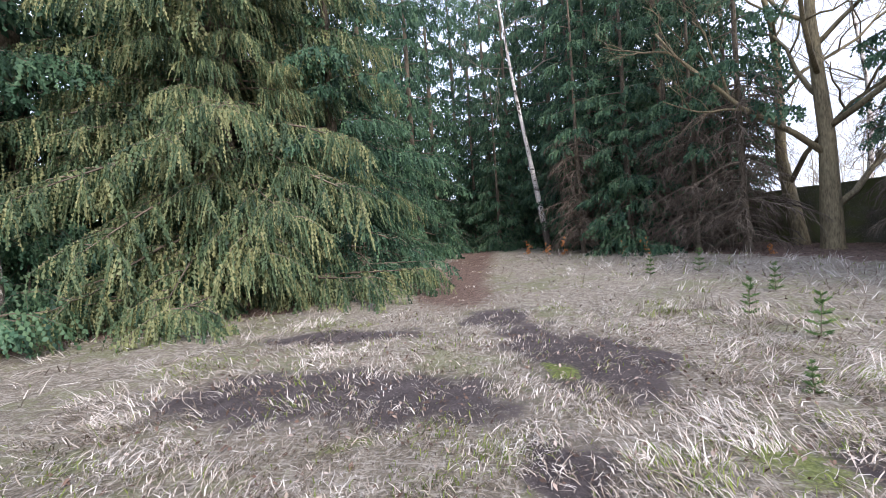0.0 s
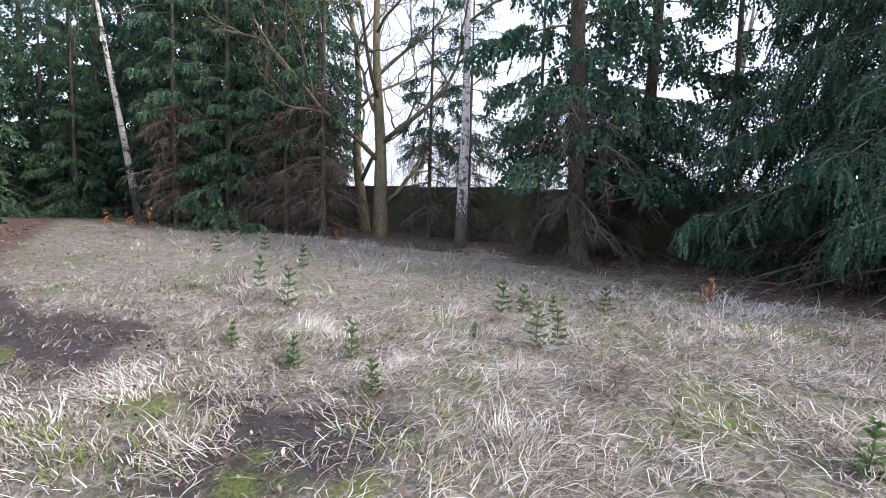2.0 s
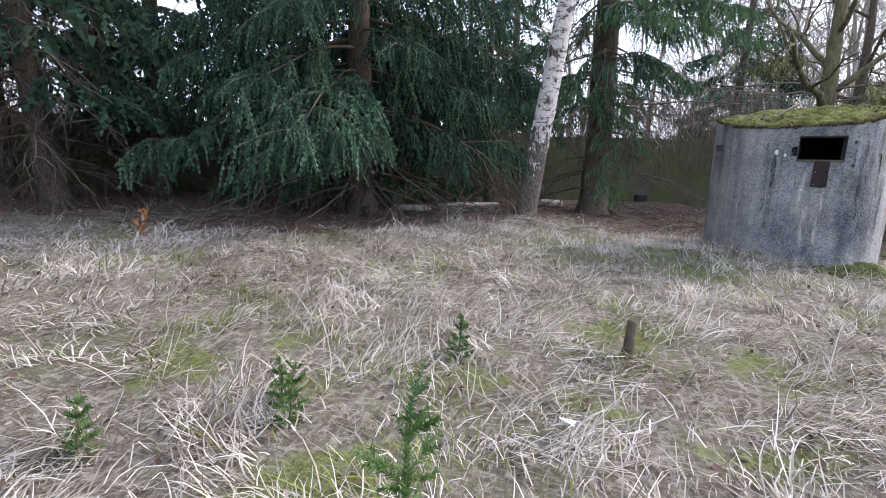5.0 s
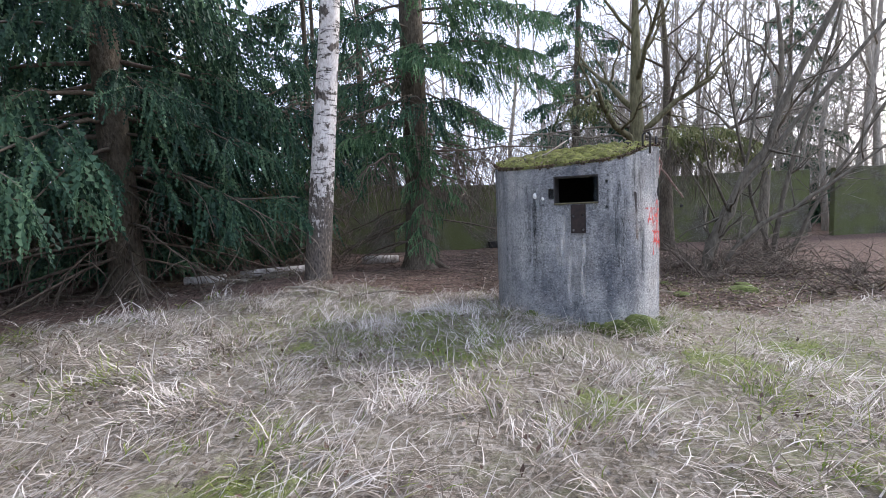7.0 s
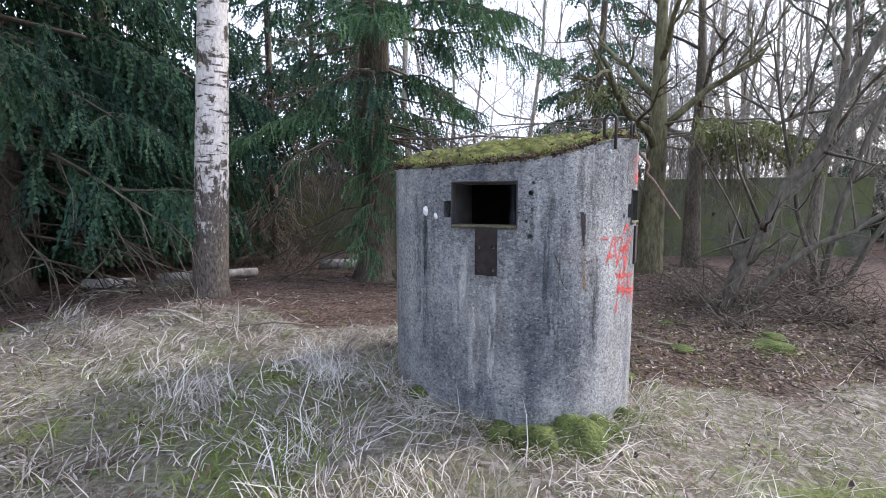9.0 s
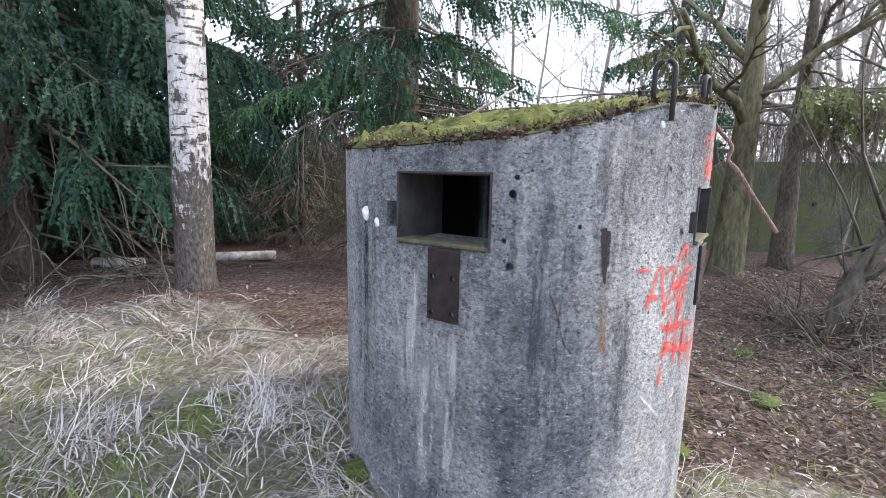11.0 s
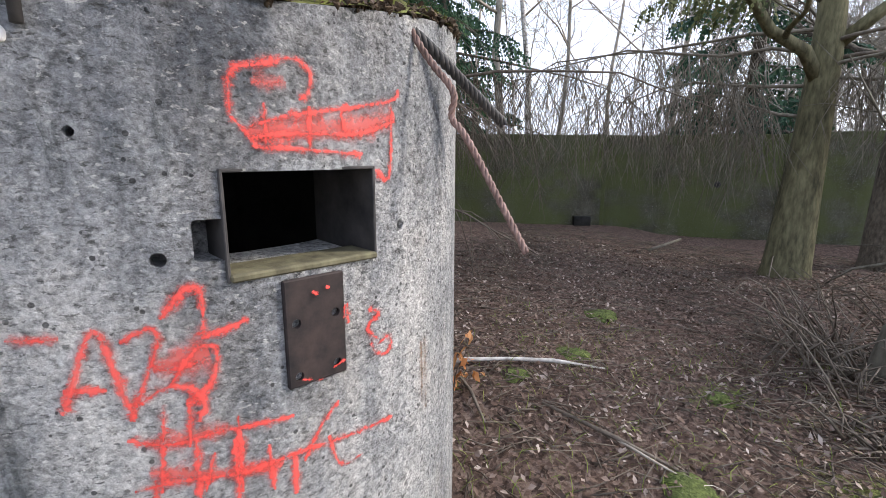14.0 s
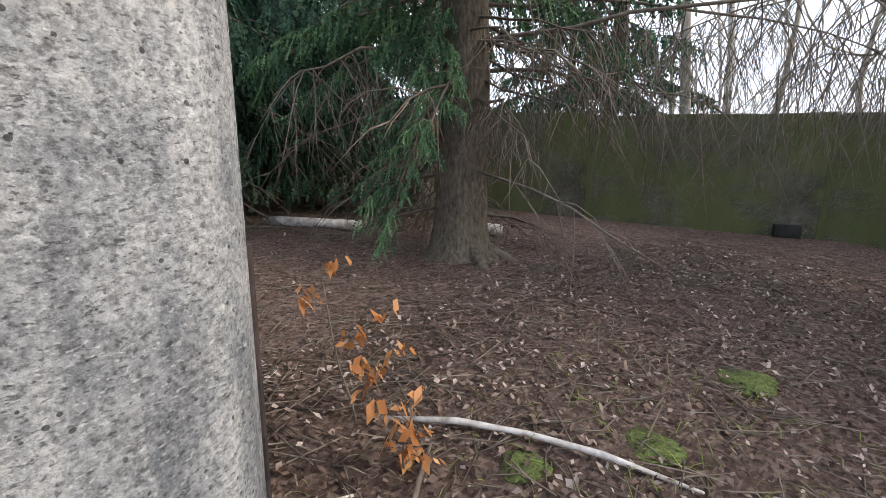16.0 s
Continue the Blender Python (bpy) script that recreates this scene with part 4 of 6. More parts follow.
def chaikin(points, rounds=2):
    p = [Vector(q) for q in points]
    for _ in range(rounds):
        p = [r for a, b in zip(p, p[1:] + p[:1]) for r in (a * 0.78 + b * 0.22, a * 0.22 + b * 0.78)]
    return p


RING = chaikin(OUTLINE)
CENTRE = Vector((1.2, 5.15))


def prism(ring, low, high):
    """A closed upright solid; low and high are heights or functions of the plan."""
    bm = bmesh.new()
    lo = [bm.verts.new((p.x, p.y, low)) for p in ring]
    hi = [bm.verts.new((p.x, p.y, float(high(p.x, p.y)) if callable(high) else high)) for p in ring]
    n = len(ring)
    for i in range(n):
        j = (i + 1) % n
        bm.faces.new((lo[i], lo[j], hi[j], hi[i]))
    bm.faces.new(hi)
    bm.faces.new(lo[::-1])
    bmesh.ops.recalc_face_normals(bm, faces=bm.faces)
    return bm


def frustum(face, inner):
    """A closed solid between an outer rectangle and an inner one, each four corners in order."""
    bm = bmesh.new()
    a, b = [bm.verts.new(p) for p in face], [bm.verts.new(p) for p in inner]
    bm.faces.new(a)
    bm.faces.new(b[::-1])
    for i in range(4):
        j = (i + 1) % 4
        bm.faces.new((a[j], a[i], b[i], b[j]))
    bmesh.ops.recalc_face_normals(bm, faces=bm.faces)
    return bm


def carved(solid, cutters):
    """The solid with the cutters taken out of it, as a mesh."""
    def temporary(bm):
        me = bpy.data.meshes.new("cut")
        bm.to_mesh(me)
        bm.free()
        return new("cut", me)
    ob = temporary(solid)
    rest = [temporary(c) for c in cutters]
    for c in rest:
        mod = ob.modifiers.new("cut", "BOOLEAN")
        mod.operation, mod.object, mod.solver = "DIFFERENCE", c, "EXACT"
    me = bpy.data.meshes.new_from_object(ob.evaluated_get(bpy.context.evaluated_depsgraph_get()))
    for o in (ob, *rest):
        bpy.data.objects.remove(o)
    return me


def slot_corners(left, right, z0, z1, out, inward, depth, widen):
    """The corners of an embrasure: its mouth pushed out by a little, and its throat."""
    l, r = Vector((*left, 0)), Vector((*right, 0))
    u = (r - l).normalized()
    n = Vector((inward[0], inward[1], 0)).normalized()
    mouth = [(l - n * out + Vector((0, 0, z0))), (r - n * out + Vector((0, 0, z0))), (r - n * out + Vector((0, 0, z1))), (l - n * out + Vector((0, 0, z1)))]
    throat = [(l + n * depth + u * widen + Vector((0, 0, z0 + 0.01))), (r + n * depth - u * widen + Vector((0, 0, z0 + 0.01))),
              (r + n * depth - u * widen + Vector((0, 0, z1 - 0.02))), (l + n * depth + u * widen + Vector((0, 0, z1 - 0.02)))]
    return mouth, throat


E1_L, E1_R, E1_Z0, E1_Z1 = (0.795, 4.395), (1.178, 4.25), 1.345, 1.615
E2_L, E2_R, E2_Z0, E2_Z1 = (1.925, 4.72), (2.06, 5.06), 1.345, 1.575
IN1, IN2 = (0.356, 0.934), (-0.93, 0.37)


def in_ring(x, y, ring):
    """Which places of the plan lie inside a closed outline."""
    inside = np.zeros(len(x), bool)
    for a, b in zip(ring, ring[1:] + ring[:1]):
        cross = (a.y > y) != (b.y > y)
        inside ^= cross & (x < (b.x - a.x) * (y - a.y) / (b.y - a.y + 1e-12) + a.x)
    return inside


def build_bunker():
    holder = tagged(new("bunker"), "small weathered concrete observation bunker, mossy roof and red graffiti", "bunker")
    inner = [CENTRE + (p - CENTRE) * 0.68 for p in RING]
    cutters = [prism(inner, 0.2, 1.66)]
    slots = []
    for l, r, z0, z1, inward in ((E1_L, E1_R, E1_Z0, E1_Z1, IN1), (E2_L, E2_R, E2_Z0, E2_Z1, IN2)):
        mouth, throat = slot_corners(l, r, z0, z1, 0.25, inward, 0.45, 0.0)
        slots.append((l, r, z0, z1, inward))
        cutters.append(frustum(mouth, throat))
    # side notches beside the embrasures, for shutter bolts
    cutters.append(rounded_box(0.05, 0.16, 0.1, 0.004, 1, pose(0.775, 4.42, 1.45, 0, 0, -21)))
    cutters.append(rounded_box(0.06, 0.2, 0.085, 0.004, 1, pose(1.915, 4.7, 1.435, 0, 0, 68)))
    # the third slot, in the far side
    cutters.append(rounded_box(0.7, 0.31, 0.235, 0.005, 1, pose(0.4, 5.5, 1.425, 0, 0, -14)))
    # drilled bolt holes and blown pores
    for x, y, z, r in ((1.25, 4.22, 1.305, 0.016), (1.25, 4.22, 1.545, 0.016), (0.7, 4.44, 1.345, 0.013), (1.86, 4.625, 1.405, 0.017), (2.07, 5.17, 1.415, 0.016), (1.225, 4.23, 1.39, 0.01),
                       (1.262, 4.22, 1.6, 0.01), (0.62, 4.5, 0.98, 0.009), (0.69, 4.44, 0.9, 0.009), (1.47, 4.3, 1.44, 0.008), (1.7, 4.47, 1.7, 0.008), (1.78, 4.55, 1.64, 0.011)):
        d = (Vector((x, y)) - CENTRE).normalized()
        bm = bmesh.new()
        bmesh.ops.create_cone(bm, cap_ends=True, segments=9, radius1=r, radius2=r * 0.8, depth=0.16)
        bm.transform(Matrix.Translation((x, y, z)) @ Vector((d.x, d.y, 0)).to_track_quat("Z", "Y").to_matrix().to_4x4())
        cutters.append(bm)
    # a narrow rusted slot
    cutters.append(rounded_box(0.03, 0.07, 0.13, 0.004, 1, pose(1.57, 4.355, 1.36, 0, 0, 35)))
    body = carved(prism(RING, -0.35, roof_height), cutters)
    body.materials.append(BUNKER_CONCRETE)
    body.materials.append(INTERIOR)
    # inner faces take the dark colour that stands in for the hollow's shade
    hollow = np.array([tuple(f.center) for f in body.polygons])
    shade_faces = in_ring(hollow[:, 0], hollow[:, 1], [CENTRE + (p - CENTRE) * 0.7 for p in RING]) & (hollow[:, 2] < 1.68) & (hollow[:, 2] > 0.1)
    body.polygons.foreach_set("material_index", shade_faces.astype(np.int32))
    ob = part("body", body, BUNKER_CONCRETE, holder, "grey concrete shell with rain streaks")
    # steel linings of the embrasures
    for l, r, z0, z1, inward in slots:
        n = Vector((inward[0], inward[1], 0))
        u = (Vector((*r, 0)) - Vector((*l, 0)))
        w = u.length
        c = (Vector((*l, 0)) + Vector((*r, 0))) / 2
        turn = math.degrees(math.atan2(u.y, u.x))
        t = 0.008
        for piece, sx, sz, dx, dz in (("lining_side", t, z1 - z0, -w / 2 + t / 2, 0), ("lining_side", t, z1 - z0, w / 2 - t / 2, 0), ("lining_top", w, t, 0, (z1 - z0) / 2 - t / 2)):
            part(piece, rounded_box(sx, 0.3, sz, 0.002, 1, pose(c.x, c.y, (z0 + z1) / 2, 0, 0, turn) @ pose(dx, 0.145, dz)), IRON, holder, "dark steel lining of the firing slot")
        sill = rounded_box(w - 0.01, 0.12, 0.016, 0.004, 1, pose(c.x + n.x * 0.045, c.y + n.y * 0.045, z0 + 0.009, 0, 0, turn))
        part("sill", sill, ROTTEN_WOOD, holder, "mossy sill board")
    # bolted steel plates under the slots
    for cx, cy, cz, w, h, turn in ((1.005, 4.312, 1.205, 0.135, 0.27, -21), (2.0, 4.885, 1.205, 0.15, 0.255, 68.5)):
        drills = []
        for bx, bz in ((-0.33, -0.4), (0.33, -0.38), (-0.33, 0.1), (0.33, 0.12)):
            bm = bmesh.new()
            bmesh.ops.create_cone(bm, cap_ends=True, segments=12, radius1=0.011, radius2=0.011, depth=0.1)
            bm.transform(pose(bx * w, 0, bz * h, 90))
            drills.append(bm)
        me = carved(rounded_box(w, 0.014, h, 0.003, 1), drills)
        me.materials.append(RUST)
        plate = part("steel_plate", me, RUST, holder, "rusty drilled steel plate")
        plate.matrix_basis = pose(cx, cy, cz, 0, 0, turn) @ pose(0, -0.006, 0)
    # moss cushion over the roof
    g = Geo()
    rng = np.random.default_rng(8)
    rings = 46
    n = len(RING)
    grid = []
    for i in range(rings + 1):
        k = i / rings
        for j, p in enumerate(RING):
            q = CENTRE + (p - CENTRE) * (k * (1.004 - 0.012 * math.sin(j * 1.9) - 0.006 * math.sin(j * 4.3)))
            edge = math.sin(min(1, (1 - k) * 5) * math.pi / 2)
            bare_rim = float(gauss(np.array(q.x), np.array(q.y), 1.85, 4.5, 0.28))
            h = (0.016 + 0.05 * edge) * (1 - 0.9 * bare_rim) + 0.014 * math.sin(q.x * 31 + q.y * 17) * edge + 0.012 * math.sin(q.x * 11 - q.y * 23) * edge + 0.011 * rng.normal() * edge
            grid.append((q.x, q.y, float(roof_height(q.x, q.y)) + h - 0.012))
    tris = []
    for i in range(rings):
        for j in range(n):
            a, b = i * n + j, i * n + (j + 1) % n
            tris += [(a, b + n, b), (a, a + n, b + n)]
    g.add(grid, tris, 0, True)
    part("roof_moss", g, ROOF_MOSS, holder, "thick green moss with brown litter")
    # lifting loops on the roof
    for x, y, turn, h in ((1.73, 4.53, -30, 0.125), (1.93, 4.78, 60, 0.09), (0.62, 5.0, 80, 0.06)):
        g = Geo()
        a = np.linspace(0, math.pi, 11)
        pts = [(-0.034, 0, -0.08)] + [(-0.034 * math.cos(t), 0, h - 0.034 + 0.034 * math.sin(t)) for t in a] + [(0.034, 0, -0.08)]
        g.tube(pts, [0.0095] * len(pts), 8)
        loop = part("lifting_loop", g, IRON, holder, "bent dark iron lifting loop")
        loop.matrix_basis = pose(x, y, float(roof_height(x, y)) + 0.02, 0, 0, turn)
    # a split board standing at the rear corner, coloured dark as the gap's shade
    board = part("corner_board", rounded_box(0.02, 0.03, 1.2, 0.005, 1, pose(1.69, 6.015, 0.55, 0, 0, -60)), RUST, holder, "split board at the rear corner, dark for the shaded gap")
    return holder


ROOF_MOSS = simple("roof_moss", (0.03, 0.028, 0.014), (0.2, 0.21, 0.055), 13, strength=1.0, distance=0.03, rough=1.0)
bunker = build_bunker()


def surface_at(u, z, lift=0.003):
    """A place on the bunker's face: u is the length along its outline from the back left corner, counted past the front."""
    n = len(RING)
    for i in range(n):
        a, b = RING[i], RING[(i + 1) % n]
        L = (b - a).length
        if u <= L or i == n - 1:
            p = a + (b - a) * (u / L)
            d = (b - a).normalized()
            return Vector((p.x + d.y * lift, p.y - d.x * lift, z))
        u -= L


# ---- marks on the bunker ----
def paint_material(name, cover, color, lo):
    """Sprayed paint: thick along the middle of a stroke, speckled and thin towards its sides, worn off the rough skin."""
    m, nt, b = nodes_of(name)
    a = nt.nodes.new("ShaderNodeAttribute")
    a.attribute_name = "cover"
    grain = noise_node(nt, 75, 8, None, 0.8)
    patchy = noise_node(nt, 11, 5, None, 0.65, shift=3)
    worn = maths(nt, "ADD", maths(nt, "MULTIPLY", grain, 0.75), maths(nt, "MULTIPLY", patchy, 0.6))
    thick = step(nt, maths(nt, "ADD", maths(nt, "MULTIPLY", a.outputs["Fac"], 0.5), worn), lo, lo + 0.3)
    nt.links.new(ramp(nt, patchy, [(0.35, tuple(0.8 * c for c in color)), (0.65, color)]), b.inputs["Base Color"])
    b.inputs["Roughness"].default_value = 0.7
    clear = nt.nodes.new("ShaderNodeBsdfTransparent")
    s = nt.nodes.new("ShaderNodeMixShader")
    nt.links.new(maths(nt, "MULTIPLY", thick, cover), s.inputs[0])
    nt.links.new(clear.outputs[0], s.inputs[1])
    nt.links.new(b.outputs[0], s.inputs[2])
    nt.links.new(s.outputs[0], nt.nodes["Material Output"].inputs["Surface"])
    return m


def stain_material(name, color, strength):
    m, nt, b = nodes_of(name)
    worn = step(nt, noise_node(nt, 30, 6, (1, 1, 0.15), 0.7), 0.35, 0.65)
    b.inputs["Base Color"].default_value = (*color, 1)
    b.inputs["Roughness"].default_value = 0.9
    clear = nt.nodes.new("ShaderNodeBsdfTransparent")
    s = nt.nodes.new("ShaderNodeMixShader")
    nt.links.new(maths(nt, "MULTIPLY", worn, strength), s.inputs[0])
    nt.links.new(clear.outputs[0], s.inputs[1])
    nt.links.new(b.outputs[0], s.inputs[2])
    nt.links.new(s.outputs[0], nt.nodes["Material Output"].inputs["Surface"])
    return m


RED_PAINT = paint_material("red_spray_paint", 0.86, (0.82, 0.085, 0.068), 0.93)
THIN_PAINT = paint_material("thin_red_spray_paint", 0.55, (0.8, 0.12, 0.1), 0.83)
RUST_STAIN = stain_material("rust_stain", (0.33, 0.17, 0.065), 0.6)
DARK_STAIN = stain_material("brown_stain", (0.1, 0.07, 0.05), 0.8)


def stroke(name, line, width, mat, label, seed=0, lift=0.003, taper=0.0):
    """A painted stroke or stain that follows the curved face along (u, z) points."""
    rng = np.random.default_rng(700 + seed)
    pts = []
    for _ in range(2):   # round the corners, as a moving hand does
        line = [line[0]] + [q for (a, b), (c, d) in zip(line, line[1:]) for q in ((a * 0.75 + c * 0.25, b * 0.75 + d * 0.25), (a * 0.25 + c * 0.75, b * 0.25 + d * 0.75))] + [line[-1]]
    for (u0, z0), (u1, z1) in zip(line, line[1:]):
        n = max(1, int(math.hypot(u1 - u0, z1 - z0) / 0.012))
        pts += [(u0 + (u1 - u0) * k / n, z0 + (z1 - z0) * k / n) for k in range(n)]
    pts.append(line[-1])
    P = np.array(pts)
    d = np.gradient(P, axis=0)
    d /= np.linalg.norm(d, axis=1)[:, None] + 1e-9
    nrm = np.stack([-d[:, 1], d[:, 0]], 1)
    w = width * (1 - taper * np.linspace(0, 1, len(P))) * (1 + 0.2 * rng.standard_normal(len(P))) * np.minimum(1, 0.45 + np.minimum(np.arange(len(P)), np.arange(len(P))[::-1]) * 0.3)
    V = []
    for p, n_, k in zip(P, nrm, w):
        for f in (-0.5, 0.0, 0.5):
            q = p + n_ * k * f
            V.append(tuple(surface_at(float(q[0]), float(q[1]), lift)))
    g = Geo()
    T = []
    for i in range(len(P) - 1):
        for c in (0, 1):
            a = i * 3 + c
            T += [(a, a + 1, a + 4), (a, a + 4, a + 3)]
    g.add(V, T)
    ob = part(name, g, mat, bunker, label)
    ob.data.attributes.new("cover", "FLOAT", "POINT").data.foreach_set("value", np.tile((0.0, 1.0, 0.0), len(P)).astype(np.float32))


GRAFFITI = (
    ((2.946, 1.675), (2.948, 1.732), (2.953, 1.765), (3.011, 1.774), (3.077, 1.8), (3.12, 1.776), (3.113, 1.73), (3.087, 1.713)),
    ((2.946, 1.675), (2.97, 1.651), (2.994, 1.615)),
    ((2.981, 1.655), (3.051, 1.68), (3.129, 1.692), (3.236, 1.71), (3.379, 1.737), (3.384, 1.766)),
    ((2.979, 1.633), (3.048, 1.646), (3.126, 1.645), (3.251, 1.649), (3.366, 1.685)),
    ((2.988, 1.615), (3.071, 1.615), (3.183, 1.606), (3.249, 1.604)),
    ((3.012, 1.705), (3.011, 1.623)),
    ((3.109, 1.703), (3.108, 1.616)),
    ((3.355, 1.726), (3.349, 1.52), (3.29, 1.565)),
    ((3.187, 1.694), (3.204, 1.645)),
    ((2.617, 1.122), (2.637, 1.17), (2.669, 1.267), (2.685, 1.284), (2.697, 1.264), (2.709, 1.188), (2.73, 1.088)),
    ((2.623, 1.17), (2.692, 1.161)),
    ((2.723, 1.251), (2.76, 1.275), (2.792, 1.267), (2.772, 1.206), (2.723, 1.089)),
    ((2.793, 1.29), (2.838, 1.349), (2.865, 1.349), (2.869, 1.307), (2.861, 1.237)),
    ((2.795, 1.147), (2.847, 1.228), (2.89, 1.218), (2.873, 1.135), (2.82, 1.104)),
    ((2.861, 1.239), (2.951, 1.265)),
    ((2.712, 1.049), (2.782, 1.018), (2.876, 1.029), (3.032, 1.008)),
    ((2.781, 1.113), (2.759, 0.917)),
    ((2.826, 1.109), (2.819, 1.007)),
    ((2.713, 0.934), (2.805, 0.939), (2.9, 0.911), (3.026, 0.915), (3.148, 0.895), (3.335, 0.87)),
    ((3.116, 0.918), (3.144, 0.808), (3.218, 0.818)),
    ((2.767, 1.207), (2.783, 1.18), (2.848, 1.191)),
    ((3.252, 1.211), (3.304, 1.19), (3.232, 1.168), (3.287, 1.119)),
    ((3.28, 1.105), (3.337, 1.122), (3.335, 1.066), (3.272, 1.079), (3.259, 1.128)),
    ((3.185, 1.247), (3.188, 1.193)),
    ((2.573, 1.279), (2.609, 1.271)),
    ((2.838, 0.893), (2.861, 0.981)),
    ((2.912, 1.052), (2.908, 0.865)),
    ((3.026, 0.915), (3.026, 0.805)),
    ((2.83, 1.02), (2.826, 0.86)),
    ((2.9, 1.0), (2.902, 0.84)),
    ((2.75, 0.95), (2.742, 0.8)),
    ((2.97, 0.96), (2.976, 0.84)),
    ((3.05, 0.88), (3.09, 0.95), (3.15, 1.0)),
    ((2.74, 1.12), (2.8, 1.16), (2.86, 1.11), (2.84, 1.06)),
)
for i, line in enumerate(GRAFFITI):
    stroke("paint_stroke", line, (0.056, 0.046, 0.05)[i % 3], RED_PAINT, "stroke of faded red spray paint", i, 0.003 + 0.0004 * (i % 5))
for i, (line, w) in enumerate(((((2.97, 1.645), (3.1, 1.655), (3.25, 1.665), (3.37, 1.7)), 0.11), (((2.99, 1.74), (3.06, 1.745)), 0.09), (((2.77, 1.19), (2.82, 1.2), (2.87, 1.21)), 0.13), (((2.74, 1.03), (2.9, 1.03)), 0.08),
                               (((2.74, 0.97), (2.85, 0.93), (3.0, 0.9)), 0.07), (((2.55, 1.277), (2.63, 1.272)), 0.05))):
    stroke("paint_haze", line, w, THIN_PAINT, "thin haze of red spray paint", 40 + i, 0.0022 + 0.0001 * i)
for i, (line, w, mat) in enumerate(((((3.515, 1.047), (3.52, 0.96), (3.523, 0.8)), 0.014, RUST_STAIN), (((3.493, 1.04), (3.497, 0.93), (3.5, 0.82)), 0.012, RUST_STAIN), (((2.395, 1.31), (2.405, 1.2), (2.42, 0.98)), 0.024, RUST_STAIN),
                                (((2.197, 1.216), (2.234, 1.136), (2.249, 1.045), (2.295, 0.994)), 0.008, DARK_STAIN), (((2.628, 0.784), (2.7, 0.72), (2.769, 0.652)), 0.01, stain_material("pale_scratch", (0.75, 0.74, 0.72), 0.8)))):
    stroke("stain", line, w, mat, "streak of staining on the concrete", 60 + i, 0.0025)
for i, line in enumerate((((3.05, 1.098), (3.075, 1.09)), ((3.13, 1.1), (3.165, 1.11)), ((3.085, 1.3), (3.1, 1.29)), ((3.165, 1.215), (3.17, 1.25)), ((3.12, 1.305), (3.13, 1.3)), ((3.09, 1.085), (3.1, 1.08)))):
    stroke("paint_dab", line, 0.022, RED_PAINT, "dab of red spray paint on the steel plate", 80 + i, 0.018)
stroke("rusted_plug", ((2.385, 1.435), (2.395, 1.36), (2.405, 1.24)), 0.036, RUST, "rusted iron wedge set in the concrete", 66, 0.004, 0.6)
DRIP_PALE, DRIP_DARK = stain_material("lime_streak", (0.74, 0.72, 0.69), 0.36), stain_material("soot_streak", (0.08, 0.092, 0.1), 0.22)
drip_rng = np.random.default_rng(90)
for u0, u1, z0, z1, n, mat in ((1.7, 1.86, 1.06, 0.35, 9, DRIP_PALE), (2.05, 2.28, 1.58, 0.5, 12, DRIP_DARK), (1.27, 1.45, 1.62, 0.4, 9, DRIP_DARK), (2.42, 2.55, 1.3, 0.5, 6, DRIP_DARK),
                               (2.6, 2.9, 1.75, 1.45, 6, DRIP_DARK), (1.95, 2.5, 1.86, 1.15, 16, DRIP_DARK), (1.25, 1.6, 1.66, 1.0, 8, DRIP_DARK), (1.6, 1.7, 1.3, 0.7, 4, DRIP_PALE)):
    for k in range(n):
        u = u0 + (u1 - u0) * drip_rng.random()
        a = z0 - (z0 - z1) * 0.35 * drip_rng.random()
        b = z1 + (z0 - z1) * 0.45 * drip_rng.random()
        stroke("rain_streak", ((u, a), (u + drip_rng.normal(0, 0.006), (a + b) / 2), (u + drip_rng.normal(0, 0.012), b)), 0.012 + 0.035 * drip_rng.random(), mat, "vertical rain streak", 100 + k, 0.0018 + 0.0001 * k)
for u, z, r in ((1.385, 1.44, 0.024), (1.47, 1.41, 0.016), (2.62, 1.79, 0.012)):
    bm = bmesh.new()
    bmesh.ops.create_icosphere(bm, subdivisions=3, radius=r)
    for v in bm.verts:
        v.co *= 1 + 0.3 * noise.noise(v.co * 60)
        v.co.z *= 1.2
    q = surface_at(u, z, 0.0)
    blob = part("filler_blob", bm, PAPER, bunker, "blob of white filler")
    blob.matrix_basis = pose(q.x, q.y, q.z) @ Matrix.Scale(0.5, 4, Vector((q.x - CENTRE.x, q.y - CENTRE.y, 0)).normalized())


def twisted(name, line, core, strand, turns, count, mat, label, category):
    """A twisted steel cable: strands wound round a bent line."""
    P = [Vector(p) for p in line]
    for _ in range(3):
        P = [P[0]] + [r for a, b in zip(P, P[1:]) for r in (a * 0.75 + b * 0.25, a * 0.25 + b * 0.75)] + [P[-1]]
    P = np.array([tuple(p) for p in P])
    seg = np.r_[0, np.cumsum(np.linalg.norm(np.diff(P, axis=0), axis=1))]
    n = int(seg[-1] / 0.006)
    s = np.linspace(0, seg[-1], n)
    C = np.stack([np.interp(s, seg, P[:, k]) for k in range(3)], 1)
    d = np.gradient(C, axis=0)
    d /= np.linalg.norm(d, axis=1)[:, None] + 1e-9
    a = np.cross(d, [0.3, 0.9, 0.1])
    a /= np.linalg.norm(a, axis=1)[:, None]
    b = np.cross(d, a)
    holder = tagged(new(name), label, category)
    for k in range(count):
        ang = s * turns * 6.283 + k * 6.283 / count
        g = Geo()
        g.tube(C + core * (np.cos(ang)[:, None] * a + np.sin(ang)[:, None] * b), np.full(n, strand), 6)
        part("strand", g, mat, holder)
    return holder


